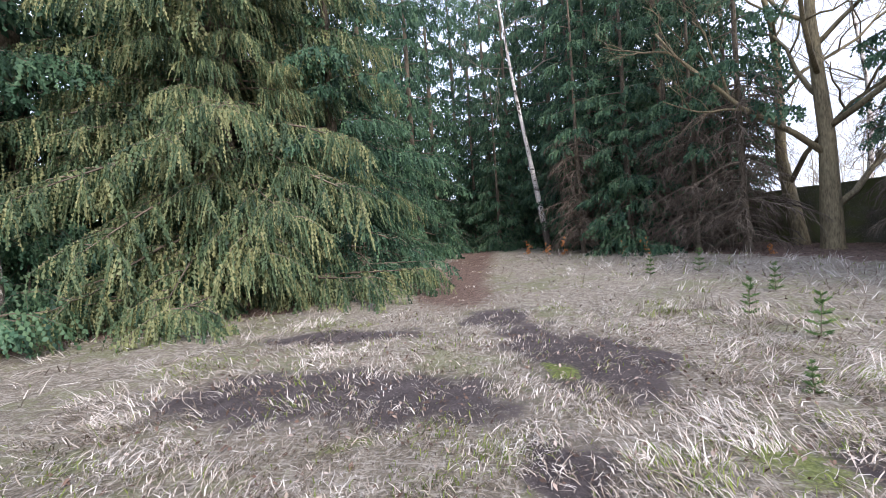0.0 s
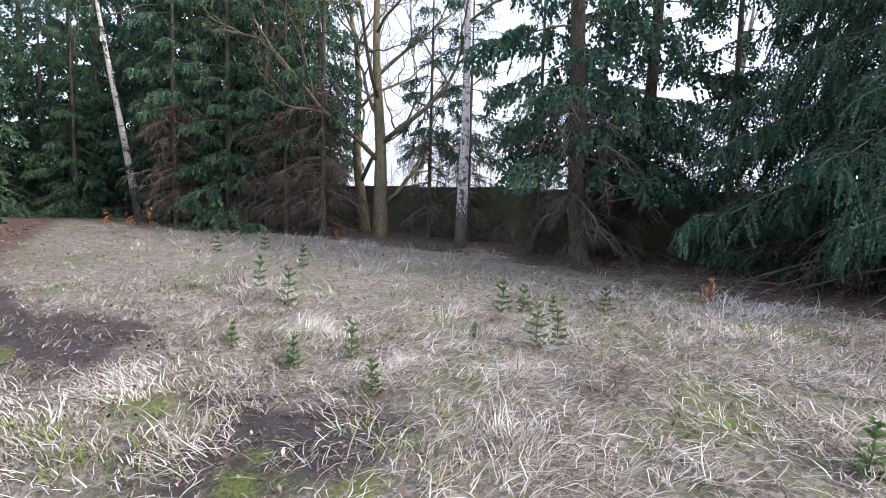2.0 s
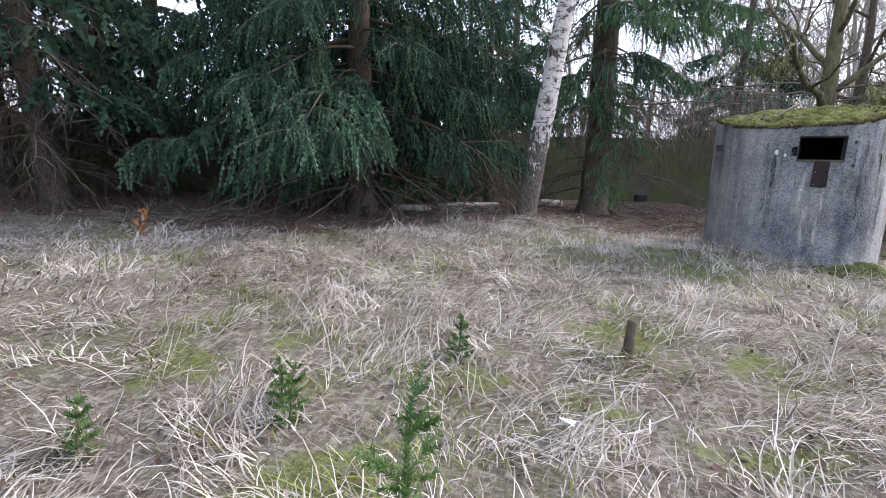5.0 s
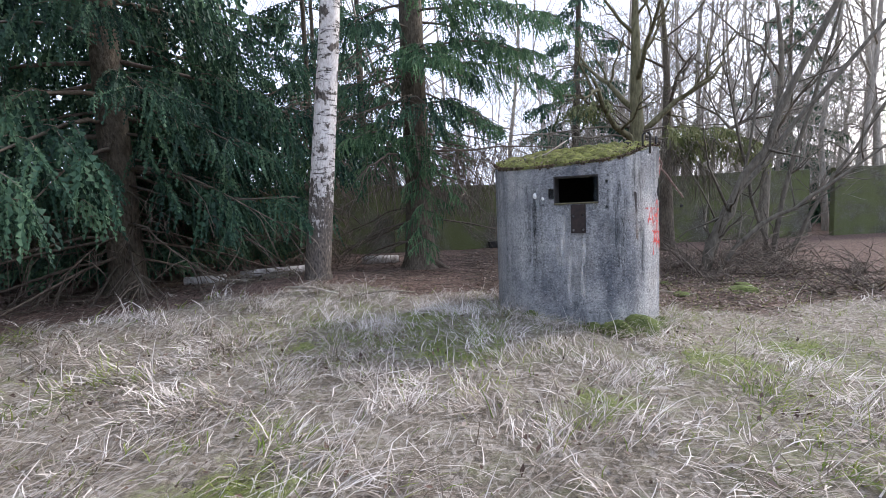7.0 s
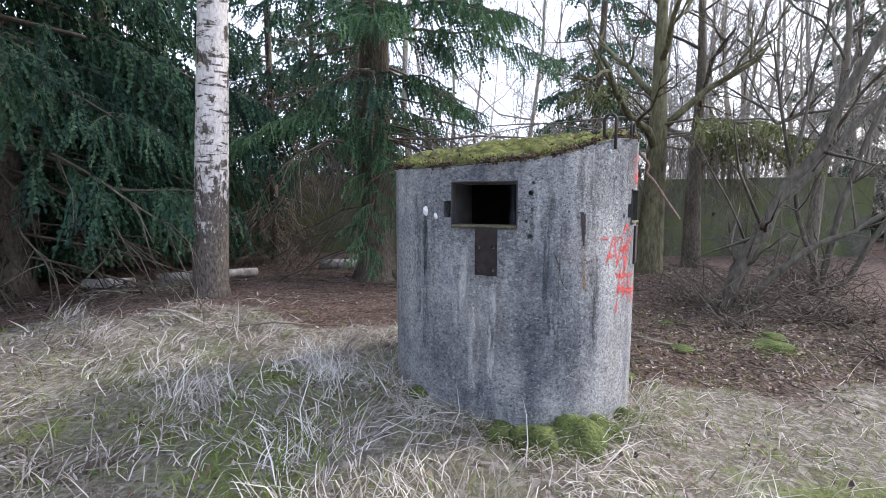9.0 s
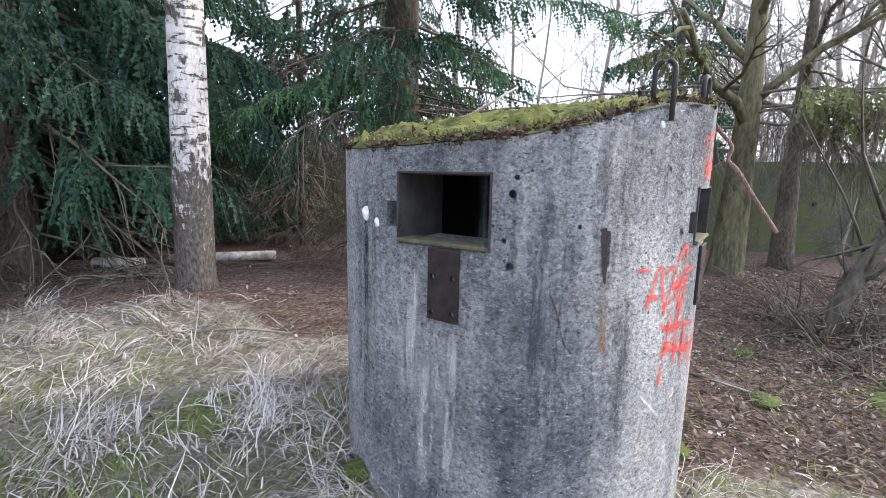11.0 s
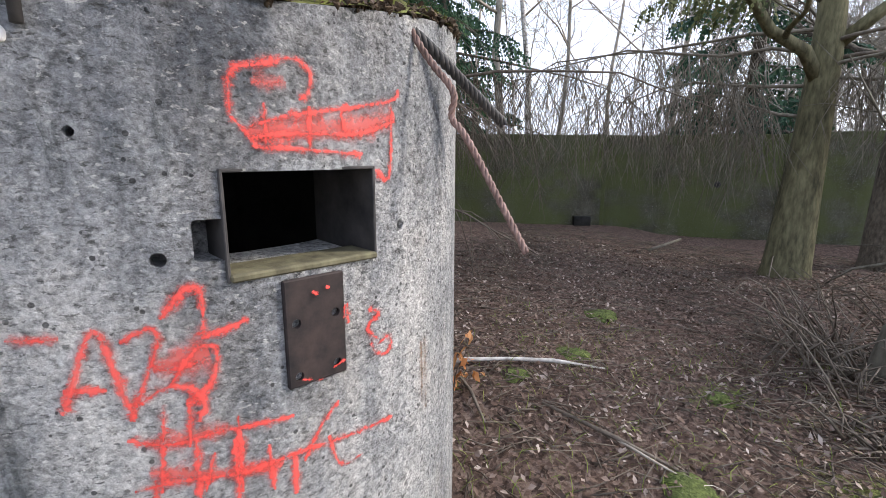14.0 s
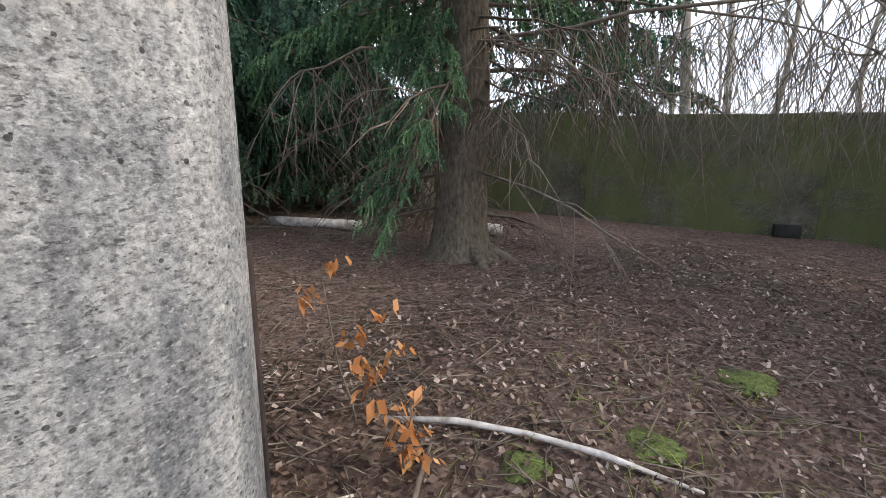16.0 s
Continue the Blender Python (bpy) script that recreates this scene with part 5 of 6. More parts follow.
twisted("steel_cable", [(1.75, 5.2, 1.99), (2.0, 5.22, 1.98), (2.09, 5.28, 1.9), (2.14, 5.4, 1.82), (2.22, 5.58, 1.7)], 0.01, 0.007, 11, 4, IRON, "thick frayed dark steel cable over the roof edge", "cable")
twisted("steel_cable", [(2.05, 5.24, 1.95), (2.12, 5.25, 1.84), (2.2, 5.25, 1.76), (2.17, 5.26, 1.7), (2.22, 5.25, 1.66), (2.3, 5.24, 1.53), (2.41, 5.21, 1.36)], 0.0052, 0.005, 16, 3, CABLE_RED, "thin rusty twisted cable hanging free", "cable")


# ---- grass, litter and small growth ----
WALKED = np.array([(-4.8, -5.2), (-3.9, -3.8), (-2.8, -2.9), (-1.6, -1.4), (0.1, 0.1), (0.9, 1.4), (1.4, 2.7), (2.2, 3.6), (2.8, 4.4), (2.9, 5.6)])


def path_distance(x, y):
    best = np.full(len(x), 1e9)
    for a, b in zip(WALKED, WALKED[1:]):
        d = b - a
        t = np.clip(((x - a[0]) * d[0] + (y - a[1]) * d[1]) / (d @ d), 0, 1)
        best = np.minimum(best, np.hypot(x - a[0] - t * d[0], y - a[1] - t * d[1]))
    return best


def in_bunker(x, y, grow=1.0):
    return in_ring(x, y, [CENTRE + (p - CENTRE) * grow for p in RING])


def blades(geo, x, y, length, lean, bend, azimuth, width, rng, segments=3):
    """Grass blades as bent tapering ribbons, each an island of its own."""
    n = len(x)
    z = land(x, y) - 0.01
    c, s = np.cos(azimuth), np.sin(azimuth)
    curl = 0.5 * rng.standard_normal(n)
    p = np.stack([x, y, z], 1)
    side = np.stack([-s, c, 0.25 * rng.standard_normal(n)], 1)
    pts = [p]
    for k in range(segments):
        a = lean + bend * (k + 0.5) / segments
        c, s = np.cos(azimuth + curl * k), np.sin(azimuth + curl * k)
        stepv = (length / segments)[:, None] * np.stack([np.sin(a) * c, np.sin(a) * s, np.cos(a)], 1)
        q = pts[-1] + stepv
        q[:, 2] = np.maximum(q[:, 2], z + 0.02 + 0.03 * rng.random(n))
        pts.append(q)
    w = width[:, None] * side
    rows = []
    for k in range(segments):
        f = 1 - 0.75 * (k / segments) ** 1.5
        rows += [pts[k] - w * f, pts[k] + w * f]
    rows.append(pts[segments])
    m = len(rows)
    V = np.stack(rows, 1).reshape(-1, 3)
    base = (np.arange(n) * m)[:, None]
    tri = []
    for k in range(segments - 1):
        a = 2 * k
        tri += [[a, a + 1, a + 3], [a, a + 3, a + 2]]
    tri.append([2 * segments - 2, 2 * segments - 1, 2 * segments])
    T = (base[:, None] + np.array(tri)[None]).reshape(-1, 3)
    geo.add(V, T, 0, True)


def scatter(rng, n, box):
    return box[0] + (box[2] - box[0]) * rng.random(n), box[1] + (box[3] - box[1]) * rng.random(n)


def meadow():
    rng = np.random.default_rng(61)
    dry, green = Geo(), Geo()
    for box, tufts, per, seg in (((-9, -9, 6, 7.2), 42000, 8, 3), ((-26, -12, -6, 6.5), 17000, 7, 2), ((-12.5, -9.5, -5, -1.8), 14000, 6, 2)):
        x, y = scatter(rng, tufts, box)
        dist = path_distance(x, y)
        litter, mud, moss = soil(x, y)
        upright = smoothstep(-x, 8, 13) * smoothstep(y, -4.5, -2.5) * 0.6
        track = np.exp(-((y + 6.0) / 3.1) ** 2) * smoothstep(-x, 4.0, 6.2)
        right = smoothstep(x, 1.6, 2.8)
        lump = smoothstep(wavy(x * 2.6, y * 2.6, 6.0) + 0.5 * wavy(x * 6.1, y * 5.7, 2.0), -0.4, 0.5)
        chance = (1 - 0.97 * litter) * (1 - 0.72 * np.clip(mud * 1.2, 0, 1)) * (1 - 0.3 * np.clip(moss, 0, 1)) * (1 - 0.2 * track) * (1 - 0.6 * right)
        chance *= np.clip(1.25 - 0.1 * dist, 0.3, 1) * (0.16 + 0.84 * lump)
        chance *= ~in_bunker(x, y, 1.0)
        keep = rng.random(tufts) < chance
        x, y, dist, upright, track, lump = x[keep], y[keep], dist[keep], upright[keep], track[keep], lump[keep]
        n = len(x)
        flow = 3.4 * wavy(x * 0.6, y * 0.6, 3.0) + 1.8 * wavy(x * 2.1, y * 2.1, 9.0) + 0.9 * rng.standard_normal(n)
        X, Y, D = np.repeat(x, per), np.repeat(y, per), np.repeat(dist, per)
        U, TR, LU = np.repeat(upright, per), np.repeat(track, per), np.repeat(lump, per)
        m = len(X)
        spread = 0.03 + 0.05 * rng.random(m)
        X = X + rng.normal(0, 1, m) * spread
        Y = Y + rng.normal(0, 1, m) * spread
        flat = rng.random(m) < 0.5 + 0.4 * TR - 0.3 * U          # matted thatch, the rest arching tufts
        az = np.repeat(flow, per) + rng.normal(0, 1, m) * np.where(flat, 0.9, 0.36)
        ok = ~in_bunker(X, Y, 1.0)
        L = np.where(flat, 0.07 + 0.19 * rng.random(m), (0.14 + 0.24 * rng.random(m)) * (0.65 + 0.6 * LU)) * (1 - 0.55 * TR)
        lean = np.where(flat, 1.3 + 0.2 * rng.standard_normal(m), 0.98 + 0.3 * rng.standard_normal(m)) * (1 - 0.4 * U)
        bend = np.where(flat, 0.3 * rng.standard_normal(m), 1.0 + 0.6 * rng.standard_normal(m)) * (1 - 0.3 * U)
        W = (0.0019 + 0.0018 * rng.random(m)) * (1 + 0.12 * np.clip(D - 1, 0, 12))
        isgreen = (rng.random(m) < 0.06 + 0.42 * smoothstep(np.repeat(wavy(x * 1.3, y * 1.3, 5.0), per), 0.1, 0.55)) & ok
        for geo, pick, sh in ((dry, ok & ~isgreen, 1.0), (green, isgreen, 0.7)):
            blades(geo, X[pick], Y[pick], L[pick] * sh, np.clip(lean[pick], 0.02, 1.55), np.clip(bend[pick], -0.5, 2.2), az[pick], W[pick], rng, seg)
    # long grass round the foot of the bunker
    n = 1700
    k = rng.integers(0, len(RING), n)
    bx = np.array([RING[i].x for i in k])
    by = np.array([RING[i].y for i in k])
    dx, dy = bx - CENTRE.x, by - CENTRE.y
    r = np.hypot(dx, dy)
    out = 0.04 + 0.2 * rng.random(n) ** 1.5
    X, Y = bx + dx / r * out + rng.normal(0, 0.04, n), by + dy / r * out + rng.normal(0, 0.04, n)
    ok = ~in_bunker(X, Y, 1.01) & (Y < 5.2)
    az = np.arctan2(dy, dx) + rng.normal(0, 0.9, n)
    for geo, pick in ((dry, ok & (rng.random(n) < 0.8)), (green, ok & (rng.random(n) < 0.3))):
        m = int(pick.sum())
        blades(geo, X[pick], Y[pick], 0.12 + 0.2 * rng.random(m), 0.3 + 0.6 * rng.random(m), 0.7 + 0.9 * rng.random(m), az[pick], 0.0022 + 0.001 * rng.random(m), rng)
    # a green swath before the bunker
    x, y = scatter(rng, 9000, (-3.2, 2.6, 0.5, 5.4))
    keep = (rng.random(9000) < 0.38 * gauss(x, y, -0.9, 4.3, 1.3, 0.9)) & ~in_bunker(x, y, 1.02)
    x, y = x[keep], y[keep]
    m = len(x)
    blades(green, x, y, 0.06 + 0.13 * rng.random(m), 0.5 + 0.8 * rng.random(m), 0.5 + rng.random(m), rng.random(m) * 6.28, 0.002 + 0.001 * rng.random(m), rng)
    # bright sparse grass among the litter and moss on the open side
    x, y = scatter(rng, 7000, (1.4, 1.5, 6, 8.5))
    keep = (rng.random(7000) < 0.4 + 0.6 * soil(x, y)[2]) & ~in_bunker(x, y, 1.02)
    x, y = x[keep], y[keep]
    m = len(x)
    blades(green, x, y, 0.06 + 0.12 * rng.random(m), 0.3 + 0.7 * rng.random(m), 0.5 + rng.random(m), rng.random(m) * 6.28, 0.0018 + 0.001 * rng.random(m), rng)
    tagged(part("dry_grass", dry, STRAW), "matted pale dry winter grass covering the clearing", "grass", kind="stuff")
    tagged(part("green_grass", green, GRASS), "fresh green grass blades among the straw", "grass", kind="stuff")


def leaf_blades(geo, x, y, z, size, rng, tilt=0.45):
    """Curled dead leaves: four-sided, folded along the midrib."""
    n = len(x)
    az = rng.random(n) * 6.28
    f = np.stack([np.cos(az), np.sin(az), tilt * rng.standard_normal(n)], 1)
    s = np.stack([-np.sin(az), np.cos(az), tilt * rng.standard_normal(n)], 1)
    p = np.stack([x, y, z], 1)
    sz = size[:, None]
    curl = np.array([0, 0, 1]) * sz * (0.25 * rng.random((n, 1)))
    mid = p + curl * 0.2
    V = np.stack([p - f * sz, p - s * sz * 0.55 + curl, mid, p + s * sz * 0.55 + curl, p + f * sz], 1).reshape(-1, 3)
    base = (np.arange(n) * 5)[:, None, None]
    geo.add(V, (base + np.array([[0, 2, 1], [0, 3, 2], [1, 2, 4], [2, 3, 4]])[None]).reshape(-1, 3), 0)


def leaf_litter():
    rng = np.random.default_rng(62)
    g = Geo()
    for box, n, kind in (((0.2, 4.9, 6.5, 13), 26000, "wood"), ((-11, -8.5, 3, 5), 19000, "field"), ((-24, -9, -6, 8), 8000, "both"), ((-6, 3.5, 1.2, 12.5), 5000, "wood")):
        x, y = scatter(rng, n, box)
        litter, mud, moss = soil(x, y)
        d = path_distance(x, y)
        if kind == "wood":
            chance = litter * np.clip(1.2 - 0.1 * d, 0.2, 1)
        else:
            chance = 0.28 + 0.6 * np.clip(mud + moss, 0, 1) + (0.5 * litter if kind == "both" else 0.25 * smoothstep(wavy(x, y, 8.0), 0.1, 0.6))
        keep = (rng.random(n) < chance) & ~in_bunker(x, y, 1.03)
        x, y, d = x[keep], y[keep], d[keep]
        m = len(x)
        leaf_blades(g, x, y, land(x, y) + 0.012 + 0.03 * rng.random(m), (0.01 + 0.015 * rng.random(m)) * (1 + 0.06 * np.clip(d - 3, 0, 10)), rng)
    tagged(part("leaf_litter", g, LEAF_BROWN), "scattered brown and pale curled dead leaves", "leaf litter", kind="stuff")


def twig_litter():
    rng = np.random.default_rng(63)
    g = Geo()
    for box, n in (((0.0, 5.2, 6.5, 14.5), 6200), ((-7, 4, 1.0, 13), 2600), ((-20, 3, -6, 9), 1500)):
        x, y = scatter(rng, n, box)
        litter = soil(x, y)[0]
        keep = (rng.random(n) < litter) & ~in_bunker(x, y, 1.08)
        for px, py in zip(x[keep], y[keep]):
            a = rng.random() * 6.28
            L = 0.035 + 0.22 * rng.random() ** 2
            d = np.array([math.cos(a), math.sin(a), 0.0])
            z = float(land(px, py)) + 0.012
            b = np.array([px, py, z])
            k = rng.normal(0, 0.12 * L, 3)
            g.tube([b - d * L, b + k * [1, 1, 0] + [0, 0, 0.012], b + d * L + [0, 0, 0.05 * rng.random() * (L > 0.15)]], [0.0042 + 0.005 * L, 0.0045, 0.002], 3)
    tagged(part("twig_litter", g, TWIG), "fallen brown twigs strewn over the needle litter", "twigs", kind="stuff")


meadow()
leaf_litter()
twig_litter()


def sapling(seed, h):
    rng = np.random.default_rng(seed)
    stem, g = Geo(), Geo()
    pts = curve_pts((0, 0, -0.05), (rng.normal(0, 0.05), rng.normal(0, 0.05), 1), h + 0.05, 0, 6, rng, 0.05)
    stem.tube(pts, np.linspace(0.007, 0.002, 6), 5)
    for i in range(1, 6):
        for k in range(6 if i < 5 else 4):
            a = k * 6.28 / 6 + i + rng.normal(0, 0.3)
            L = min(0.13, h * (0.4 - 0.055 * i)) * (0.7 + 0.6 * rng.random())
            d = np.array([math.cos(a), math.sin(a), 0.35 if i < 4 else 0.8])
            q = pts[i] + [0, 0, -h * 0.07 * rng.random()]
            needle_twig(g, q, q + d * L, rng, 0.018, 0.008, 0, 4)
            for s in (-1, 1):
                e = d + 0.7 * s * np.array([-d[1], d[0], 0])
                needle_twig(g, q + d * L * 0.45, q + d * L * 0.45 + e * L * 0.35, rng, 0.017, 0.009, 0, 3)
    needle_twig(g, pts[3], pts[5] + [0, 0, 0.02], rng, 0.018, 0.008, 0, 4)
    return [("stem", stem, [TWIG]), ("foliage", g, [NEEDLE_YOUNG])]


SAPLINGS = ((-2.04, -0.72, 0.78), (-2.9, 0.14, 0.3), (-3.6, -0.3, 0.28), (-2.28, 1.05, 0.3), (-3.0, 0.26, 0.26), (-4.5, -0.55, 0.35), (-3.69, -1.23, 0.3), (-7.1, -0.35, 0.5), (-7.0, -0.15, 0.42),
            (-8.5, 0.45, 0.5), (-8.35, 0.7, 0.42), (-7.8, 1.7, 0.38), (-7.64, -0.73, 0.22), (-6.88, -2.32, 0.3), (-7.75, -2.1, 0.38), (-7.84, -2.6, 0.3), (-8.56, -2.96, 0.26), (-15.9, -0.8, 0.6),
            (-15.8, -1.9, 0.5), (-11.3, -2.05, 0.55), (-10.0, -2.0, 0.55), (-8.0, 0.9, 0.3), (-13.0, -0.8, 0.5))
for i, (x, y, h) in enumerate(SAPLINGS):
    plant("spruce_sapling", sapling(200 + i, h * 0.85), x, y, i * 50, "young spruce seedling standing in the dry grass", "sapling", "spruce seedlings in the clearing", sink=0.0)


def copper_sapling(seed, h, leaves=46):
    rng = np.random.default_rng(seed)
    stem, g = Geo(), Geo()
    main = curve_pts((0, 0, -0.05), (rng.normal(0, 0.15), rng.normal(0, 0.15), 1), h, 0, 6, rng, 0.12)
    stem.tube(main, np.linspace(0.006, 0.002, 6), 5)
    spots = []
    for i in range(9):
        q = main[1 + i % 5]
        tw = curve_pts(q, (rng.normal(0, 1), rng.normal(0, 1), 0.4), h * 0.3 * (0.5 + rng.random()), 0.1, 4, rng, 0.15)
        stem.tube(tw, [0.003, 0.0025, 0.002, 0.0012], 3)
        spots += [tw[1], tw[2], tw[3]]
    P = np.array([spots[int(rng.integers(len(spots)))] for _ in range(leaves)]) + rng.normal(0, 0.015, (leaves, 3))
    leaf_blades(g, P[:, 0], P[:, 1], P[:, 2], 0.015 + 0.017 * rng.random(leaves), rng, 1.1)
    return [("stem", stem, [TWIG]), ("leaves", g, [LEAF_ORANGE])]


for i, (x, y, h, n) in enumerate(((1.22, 6.62, 0.85, 85), (1.6, 6.6, 0.42, 60), (-7.27, 3.55, 0.4, 60), (-24.5, -4.2, 0.6, 120), (-22.6, -2.9, 0.7, 140), (-22.9, -3.4, 0.5, 90), (-21.4, -1.0, 0.5, 100),
                                  (-20.9, -0.3, 0.6, 110), (-19.0, 2.4, 0.3, 60))):
    plant("beech_sapling", copper_sapling(300 + i, h, n), x, y, i * 70, "small beech sapling holding dry copper leaves", "sapling", "copper-leaved beech saplings", sink=0.0)


def lying(name, pts, radii, mat, label, category="stick", sides=8, seed=1):
    """A stick or log that lies on the ground along a line of plan points, with its height above the ground."""
    g = Geo()
    rng = np.random.default_rng(seed)
    P = [(x, y, float(land(x, y)) + h) for x, y, h in pts]
    g.tube(P, radii, sides, 0, 0.06, rng)
    ob = new(name, g.mesh(name, [mat]))
    return tagged(ob, label, category)


lying("birch_stick", [(1.3, 6.7, 0.03), (1.55, 6.95, 0.05), (1.8, 7.14, 0.035), (2.1, 7.28, 0.04), (2.45, 7.45, 0.02)], [0.01, 0.017, 0.014, 0.016, 0.006], LOG_BARK, "white birch branch lying on the litter", seed=2)
lying("stick", [(1.62, 6.35, 0.02), (1.57, 6.15, 0.03), (1.52, 5.95, 0.02)], [0.006, 0.008, 0.005], PALE_WOOD, "thin pale stick on the litter", seed=3)
lying("stick", [(1.56, 6.78, 0.02), (1.75, 6.55, 0.05), (1.95, 6.3, 0.02)], [0.006, 0.012, 0.007], TWIG, "dark fallen stick on the litter", seed=4)
lying("stick", [(2.15, 6.75, 0.02), (2.6, 6.6, 0.04), (3.05, 6.45, 0.02)], [0.01, 0.012, 0.005], TWIG, "long thin fallen stick", seed=5)
lying("stick", [(2.5, 6.65, 0.02), (2.95, 6.42, 0.03)], [0.008, 0.005], PALE_WOOD, "pale thin fallen stick", seed=6)
lying("stick", [(-2.5, 6.0, 0.06), (-2.1, 5.9, 0.09), (-1.7, 5.75, 0.05)], [0.012, 0.014, 0.009], PALE_WOOD, "pale branch lying in the grass", seed=7)
lying("stick", [(-1.5, 5.7, 0.05), (-1.1, 5.9, 0.1), (-0.75, 6.1, 0.06)], [0.012, 0.014, 0.008], TWIG_GREY, "grey branch lying in the grass", seed=8)
lying("log", [(-5.0, 7.85, 0.07), (-4.35, 8.05, 0.08)], [0.075, 0.07], LOG_BARK, "short white birch log under the spruce", "log", 10, 9)
lying("log", [(-4.3, 8.5, 0.07), (-3.9, 8.6, 0.09), (-3.1, 9.4, 0.09)], [0.07, 0.08, 0.075], LOG_BARK, "fallen birch log behind the birch", "log", 10, 10)
lying("log", [(-2.4, 10.6, 0.1), (-1.6, 10.9, 0.1)], [0.1, 0.09], LOG_BARK, "pale birch log by the wall", "log", 10, 11)
lying("stick", [(2.6, 12.9, 0.05), (3.1, 13.2, 0.3)], [0.03, 0.02], TWIG_GREY, "short stub of branch by the wall", seed=12)
lying("post_stump", [(-1.28, 1.3, -0.05), (-1.27, 1.3, 0.12), (-1.26, 1.3, 0.24)], [0.034, 0.032, 0.03], SPRUCE_BARK, "short dark rotten post in the grass", "post", 9, 13)


def brush(seed, x, y, n, spread, height, mat, label, name="brush_heap"):
    rng = np.random.default_rng(seed)
    g = Geo()
    for _ in range(n):
        a = rng.random() * 6.28
        p = curve_pts((rng.normal(0, spread * 0.3), rng.normal(0, spread * 0.3), 0.02), (math.cos(a), math.sin(a), height * rng.random()), spread * (0.4 + 0.8 * rng.random()), 0.25, 5, rng, 0.15)
        p[:, 2] = np.maximum(p[:, 2], 0.01)
        g.tube(p, np.linspace(0.01, 0.004, 5), 3)
        for k in range(3):
            g.tube(curve_pts(p[1 + k], rng.normal(0, 1, 3), spread * 0.25, 0.1, 3, rng, 0.1), [0.006, 0.005, 0.003], 3)
    ob = new(name, g.mesh(name, [mat]))
    ob.matrix_basis = pose(x, y, float(land(x, y)))
    return tagged(ob, label, "brush", kind="stuff")


brush(401, -13.4, 4.2, 40, 0.9, 0.4, PALE_WOOD, "heap of bleached dead branches")
brush(402, -15.2, 3.9, 60, 1.0, 0.9, TWIG, "dark thicket of dead spruce twigs")
brush(403, -8.6, 5.6, 60, 1.6, 0.15, TWIG_GREY, "strewn dead branches under the spruce")
brush(404, -3.3, 7.0, 30, 0.8, 0.3, TWIG_GREY, "dead branches at the foot of the birch")
for i, (x, y, n, s, h) in enumerate(((4.2, 8.3, 90, 1.1, 1.5), (5.2, 7.7, 60, 0.9, 1.2), (6.1, 9.4, 70, 1.2, 1.4), (3.9, 7.2, 26, 0.5, 1.1), (7.0, 11.0, 60, 1.3, 1.5), (5.6, 6.4, 34, 0.6, 1.6), (6.6, 7.6, 40, 0.8, 1.6), (4.6, 6.2, 22, 0.45, 1.4))):
    brush(410 + i, x, y, n, s, h, TWIG, "leafless bramble thicket of thin brown stems", "bramble_bush")


def moss_cushion(seed, x, y, r, flat=0.4, z=0.0):
    bm = bmesh.new()
    bmesh.ops.create_icosphere(bm, subdivisions=4, radius=r)
    for v in bm.verts:
        f = 1 + 0.35 * noise.noise(v.co * (2.2 / r) * 0.5 + Vector((seed, 0, 0))) + 0.09 * noise.noise(v.co * 60) + 0.05 * noise.noise(v.co * 140)
        v.co = Vector((v.co.x * f, v.co.y * f, v.co.z * f * flat))
    for fc in bm.faces:
        fc.smooth = True
    ob = part("moss_cushion", bm, MOSS)
    ob.matrix_basis = pose(x, y, float(land(x, y)) + z, 0, 0, seed * 40)
    return tagged(ob, "soft green moss cushion on the ground", "moss", "moss cushions")


for i, (x, y, r, fl) in enumerate(((3.2, 7.5, 0.09, 0.5), (2.28, 8.62, 0.16, 0.25), (2.2, 7.55, 0.12, 0.2), (2.95, 6.4, 0.12, 0.4), (3.9, 6.55, 0.2, 0.4), (4.1, 6.9, 0.14, 0.4), (1.9, 7.0, 0.1, 0.2),
                                 (1.3, 4.1, 0.16, 0.8), (1.52, 4.18, 0.17, 0.85), (1.7, 4.36, 0.12, 0.8), (1.1, 4.2, 0.1, 0.8), (2.13, 5.4, 0.08, 0.9), (2.1, 5.62, 0.07, 1.2), (0.55, 4.5, 0.08, 0.8), (1.9, 4.62, 0.08, 0.8))):
    moss_cushion(i, x, y, r, fl)
for i, (x, y) in enumerate(((-1.66, 0.34), (-3.12, -0.7), (-3.4, -1.0), (-1.1, 0.2), (-6.4, -3.4), (-8.4, -5.9))):
    g = Geo()
    rng = np.random.default_rng(500 + i)
    s = 0.07 if i == 0 else 0.045
    leaf_blades(g, np.zeros(2), np.zeros(2), np.array([0.0, 0.008]), np.array([s, s * 0.8]), rng, 0.2)
    ob = new("pale_leaf", g.mesh("pale_leaf", [PAPER if i == 0 else LEAF_BROWN]))
    ob.matrix_basis = pose(x, y, float(land(x, y)) + 0.07)
    tagged(ob, "large pale dead leaf lying on the straw", "leaf")


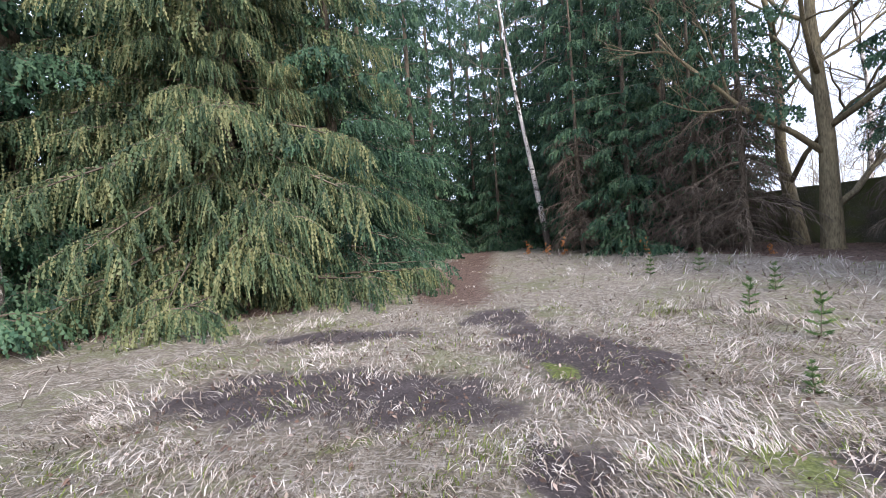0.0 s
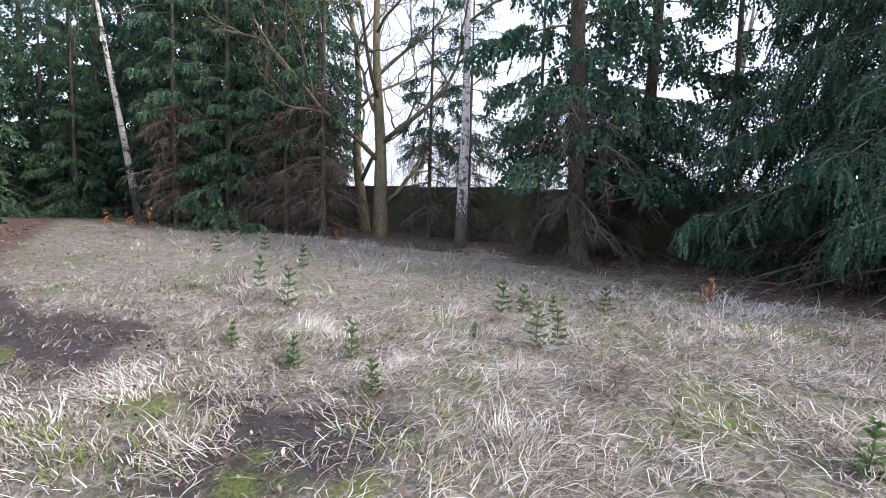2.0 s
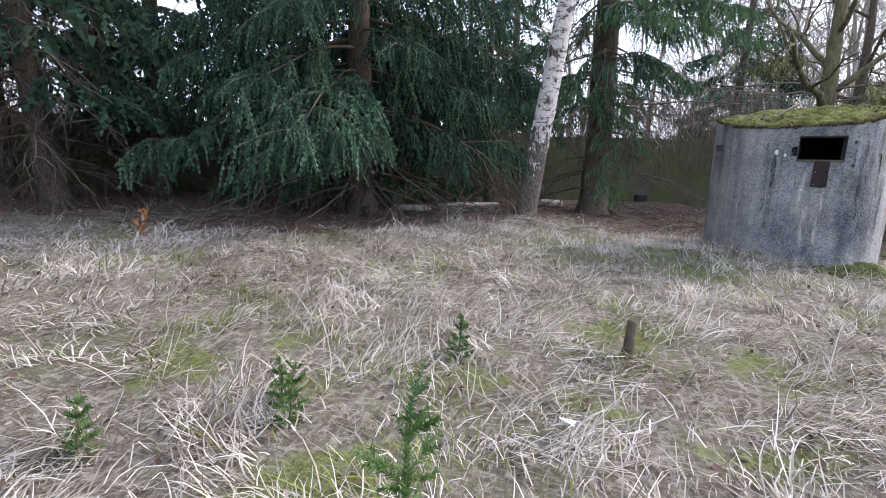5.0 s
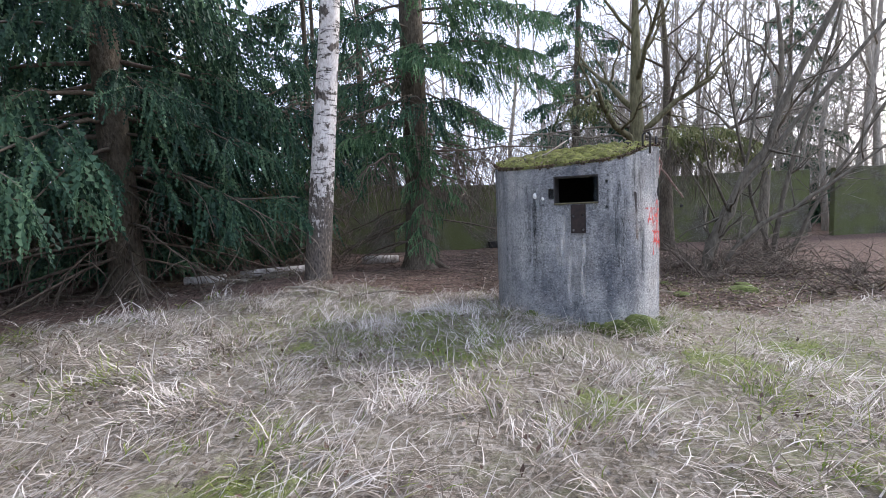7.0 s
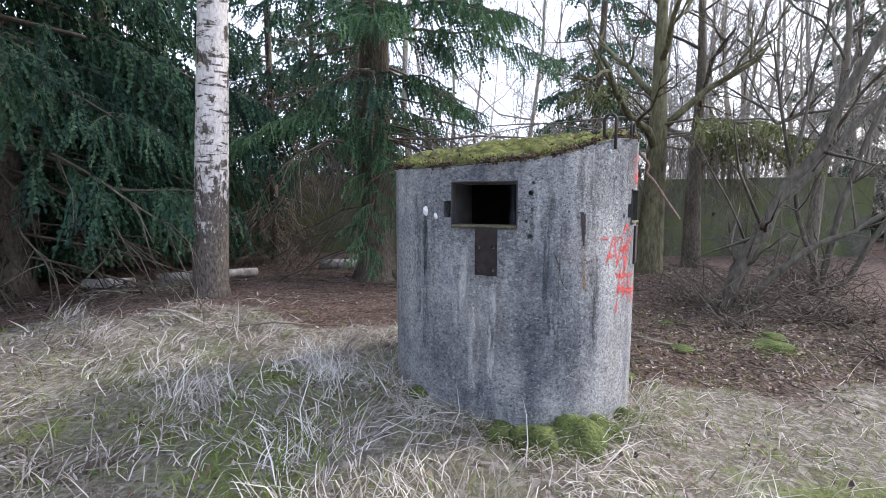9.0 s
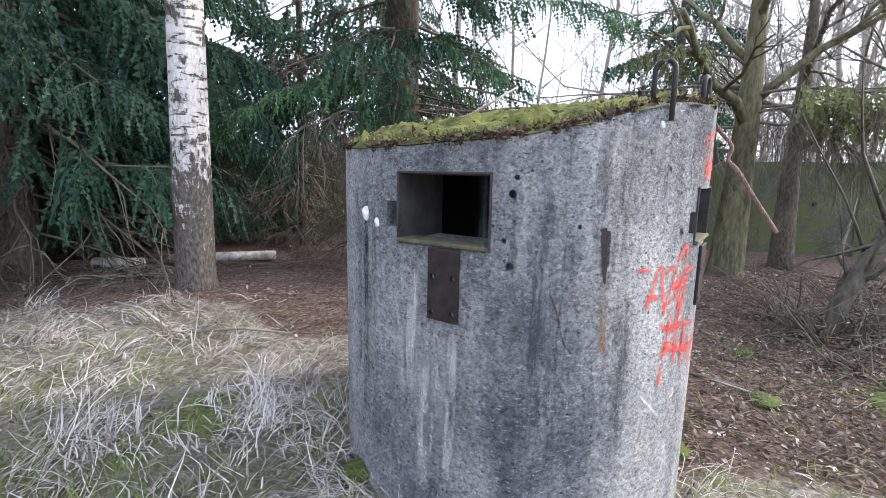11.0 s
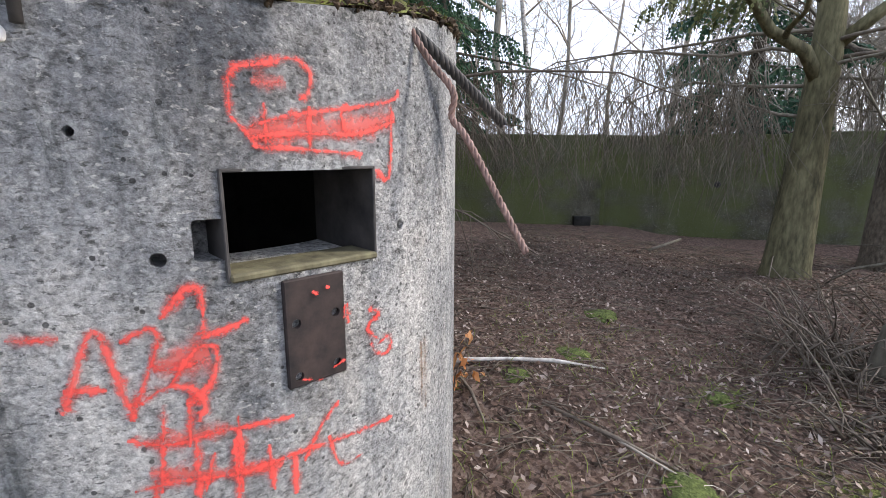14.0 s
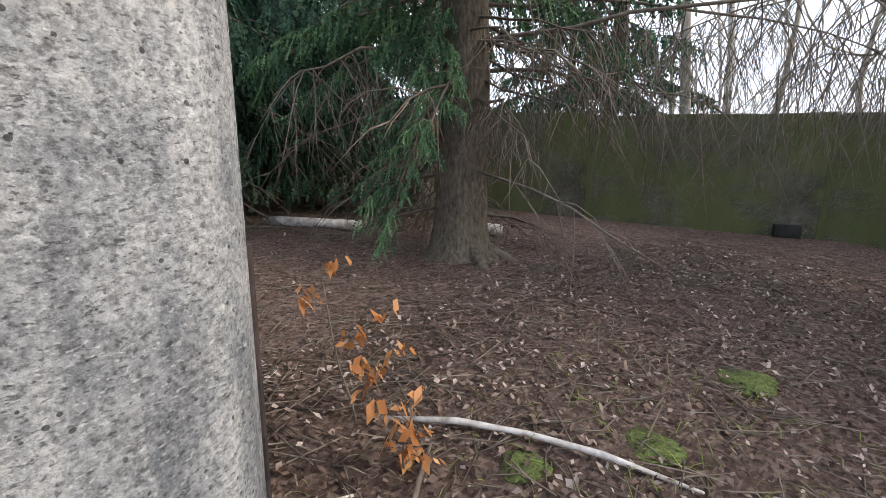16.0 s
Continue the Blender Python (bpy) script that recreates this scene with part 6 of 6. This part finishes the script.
def roof_litter():
    rng = np.random.default_rng(71)
    n = 900
    x, y = scatter(rng, n, (0.3, 4.2, 2.1, 6.0))
    keep = in_bunker(x, y, 0.97)
    x, y = x[keep], y[keep]
    m = len(x)
    g = Geo()
    leaf_blades(g, x, y, roof_height(x, y) + 0.04 + 0.02 * rng.random(m), 0.006 + 0.011 * rng.random(m), rng, 0.5)
    m = 2200
    k = rng.random(m) * len(RING)
    f = 0.93 + 0.065 * rng.random(m)
    x = np.interp(k, np.arange(len(RING)), [p.x for p in RING])
    y = np.interp(k, np.arange(len(RING)), [p.y for p in RING])
    x, y = CENTRE.x + (x - CENTRE.x) * f, CENTRE.y + (y - CENTRE.y) * f
    leaf_blades(g, x, y, roof_height(x, y) + 0.005 + 0.02 * rng.random(m), 0.004 + 0.008 * rng.random(m), rng, 0.7)
    tagged(part("roof_litter", g, LEAF_BROWN), "dead leaves and bark bits on the mossy roof", "leaf litter", kind="stuff")
    g = Geo()
    n = 9000
    x, y = scatter(rng, n, (0.3, 4.2, 2.1, 6.0))
    keep = in_bunker(x, y, 0.985) & (gauss(x, y, 1.85, 4.5, 0.25) < 0.5)
    x, y = x[keep], y[keep]
    m = len(x)
    a = rng.random(m) * 6.28
    z = roof_height(x, y) + 0.028
    L = 0.008 + 0.014 * rng.random(m)
    tip = np.stack([x + np.cos(a) * L * 0.6, y + np.sin(a) * L * 0.6, z + L], 1)
    s = np.stack([-np.sin(a), np.cos(a), np.zeros(m)], 1) * 0.006
    base = np.stack([x, y, z], 1)
    V = np.stack([base - s, base + s, tip], 1).reshape(-1, 3)
    g.add(V, np.arange(len(V)).reshape(-1, 3))
    tagged(part("roof_moss_tufts", g, MOSS_TUFT), "shaggy tufts of moss on the roof", "moss", kind="stuff")


MOSS_TUFT = leafy("moss_tufts", [(0.25, (0.045, 0.04, 0.015)), (0.55, (0.11, 0.12, 0.028)), (0.9, (0.22, 0.235, 0.065))], scale=5, through_light=0.3)
roof_litter()


def rim_humus():
    """Crumbling clods of humus and torn moss that stick out over the rim of the roof."""
    rng = np.random.default_rng(72)
    g = Geo()
    octa = np.array([(1, 0, 0), (-1, 0, 0), (0, 1, 0), (0, -1, 0), (0, 0, 1), (0, 0, -1)], float)
    faces = [(0, 2, 4), (2, 1, 4), (1, 3, 4), (3, 0, 4), (2, 0, 5), (1, 2, 5), (3, 1, 5), (0, 3, 5)]
    for _ in range(2600):
        k = rng.random() * len(RING)
        p, q = RING[int(k)], RING[(int(k) + 1) % len(RING)]
        e = p + (q - p) * (k % 1)
        if math.hypot(e.x - 1.9, e.y - 4.6) < 0.22 or math.sin(k * 0.9) + 0.6 * math.sin(k * 2.3) < -0.7:
            continue
        e = CENTRE + (e - CENTRE) * (0.965 + 0.045 * rng.random())
        r = 0.004 + 0.009 * rng.random() ** 2
        v = octa * r * (0.6 + 0.8 * rng.random((6, 1))) + rng.normal(0, r * 0.25, (6, 3))
        g.add(v + (e.x, e.y, float(roof_height(e.x, e.y)) + 0.004 + 0.02 * rng.random() - 0.012 * (rng.random() < 0.4)), faces)
    tagged(part("rim_humus", g, HUMUS), "dark crumbling humus and moss along the roof rim", "humus", kind="stuff")


HUMUS = simple("humus", (0.022, 0.016, 0.011), (0.12, 0.085, 0.055), 30, strength=0.8, distance=0.01, rough=1.0, island=0.8)
rim_humus()
stick_on_roof = Geo()
stick_on_roof.tube([(0.72, 5.2, float(roof_height(0.72, 5.2)) + 0.05), (0.9, 5.25, float(roof_height(0.9, 5.25)) + 0.08), (1.15, 5.3, float(roof_height(1.15, 5.3)) + 0.2)], [0.012, 0.01, 0.005], 6)
tagged(new("stick", stick_on_roof.mesh("stick", [PALE_WOOD])), "pale broken stick lying on the mossy roof", "stick")
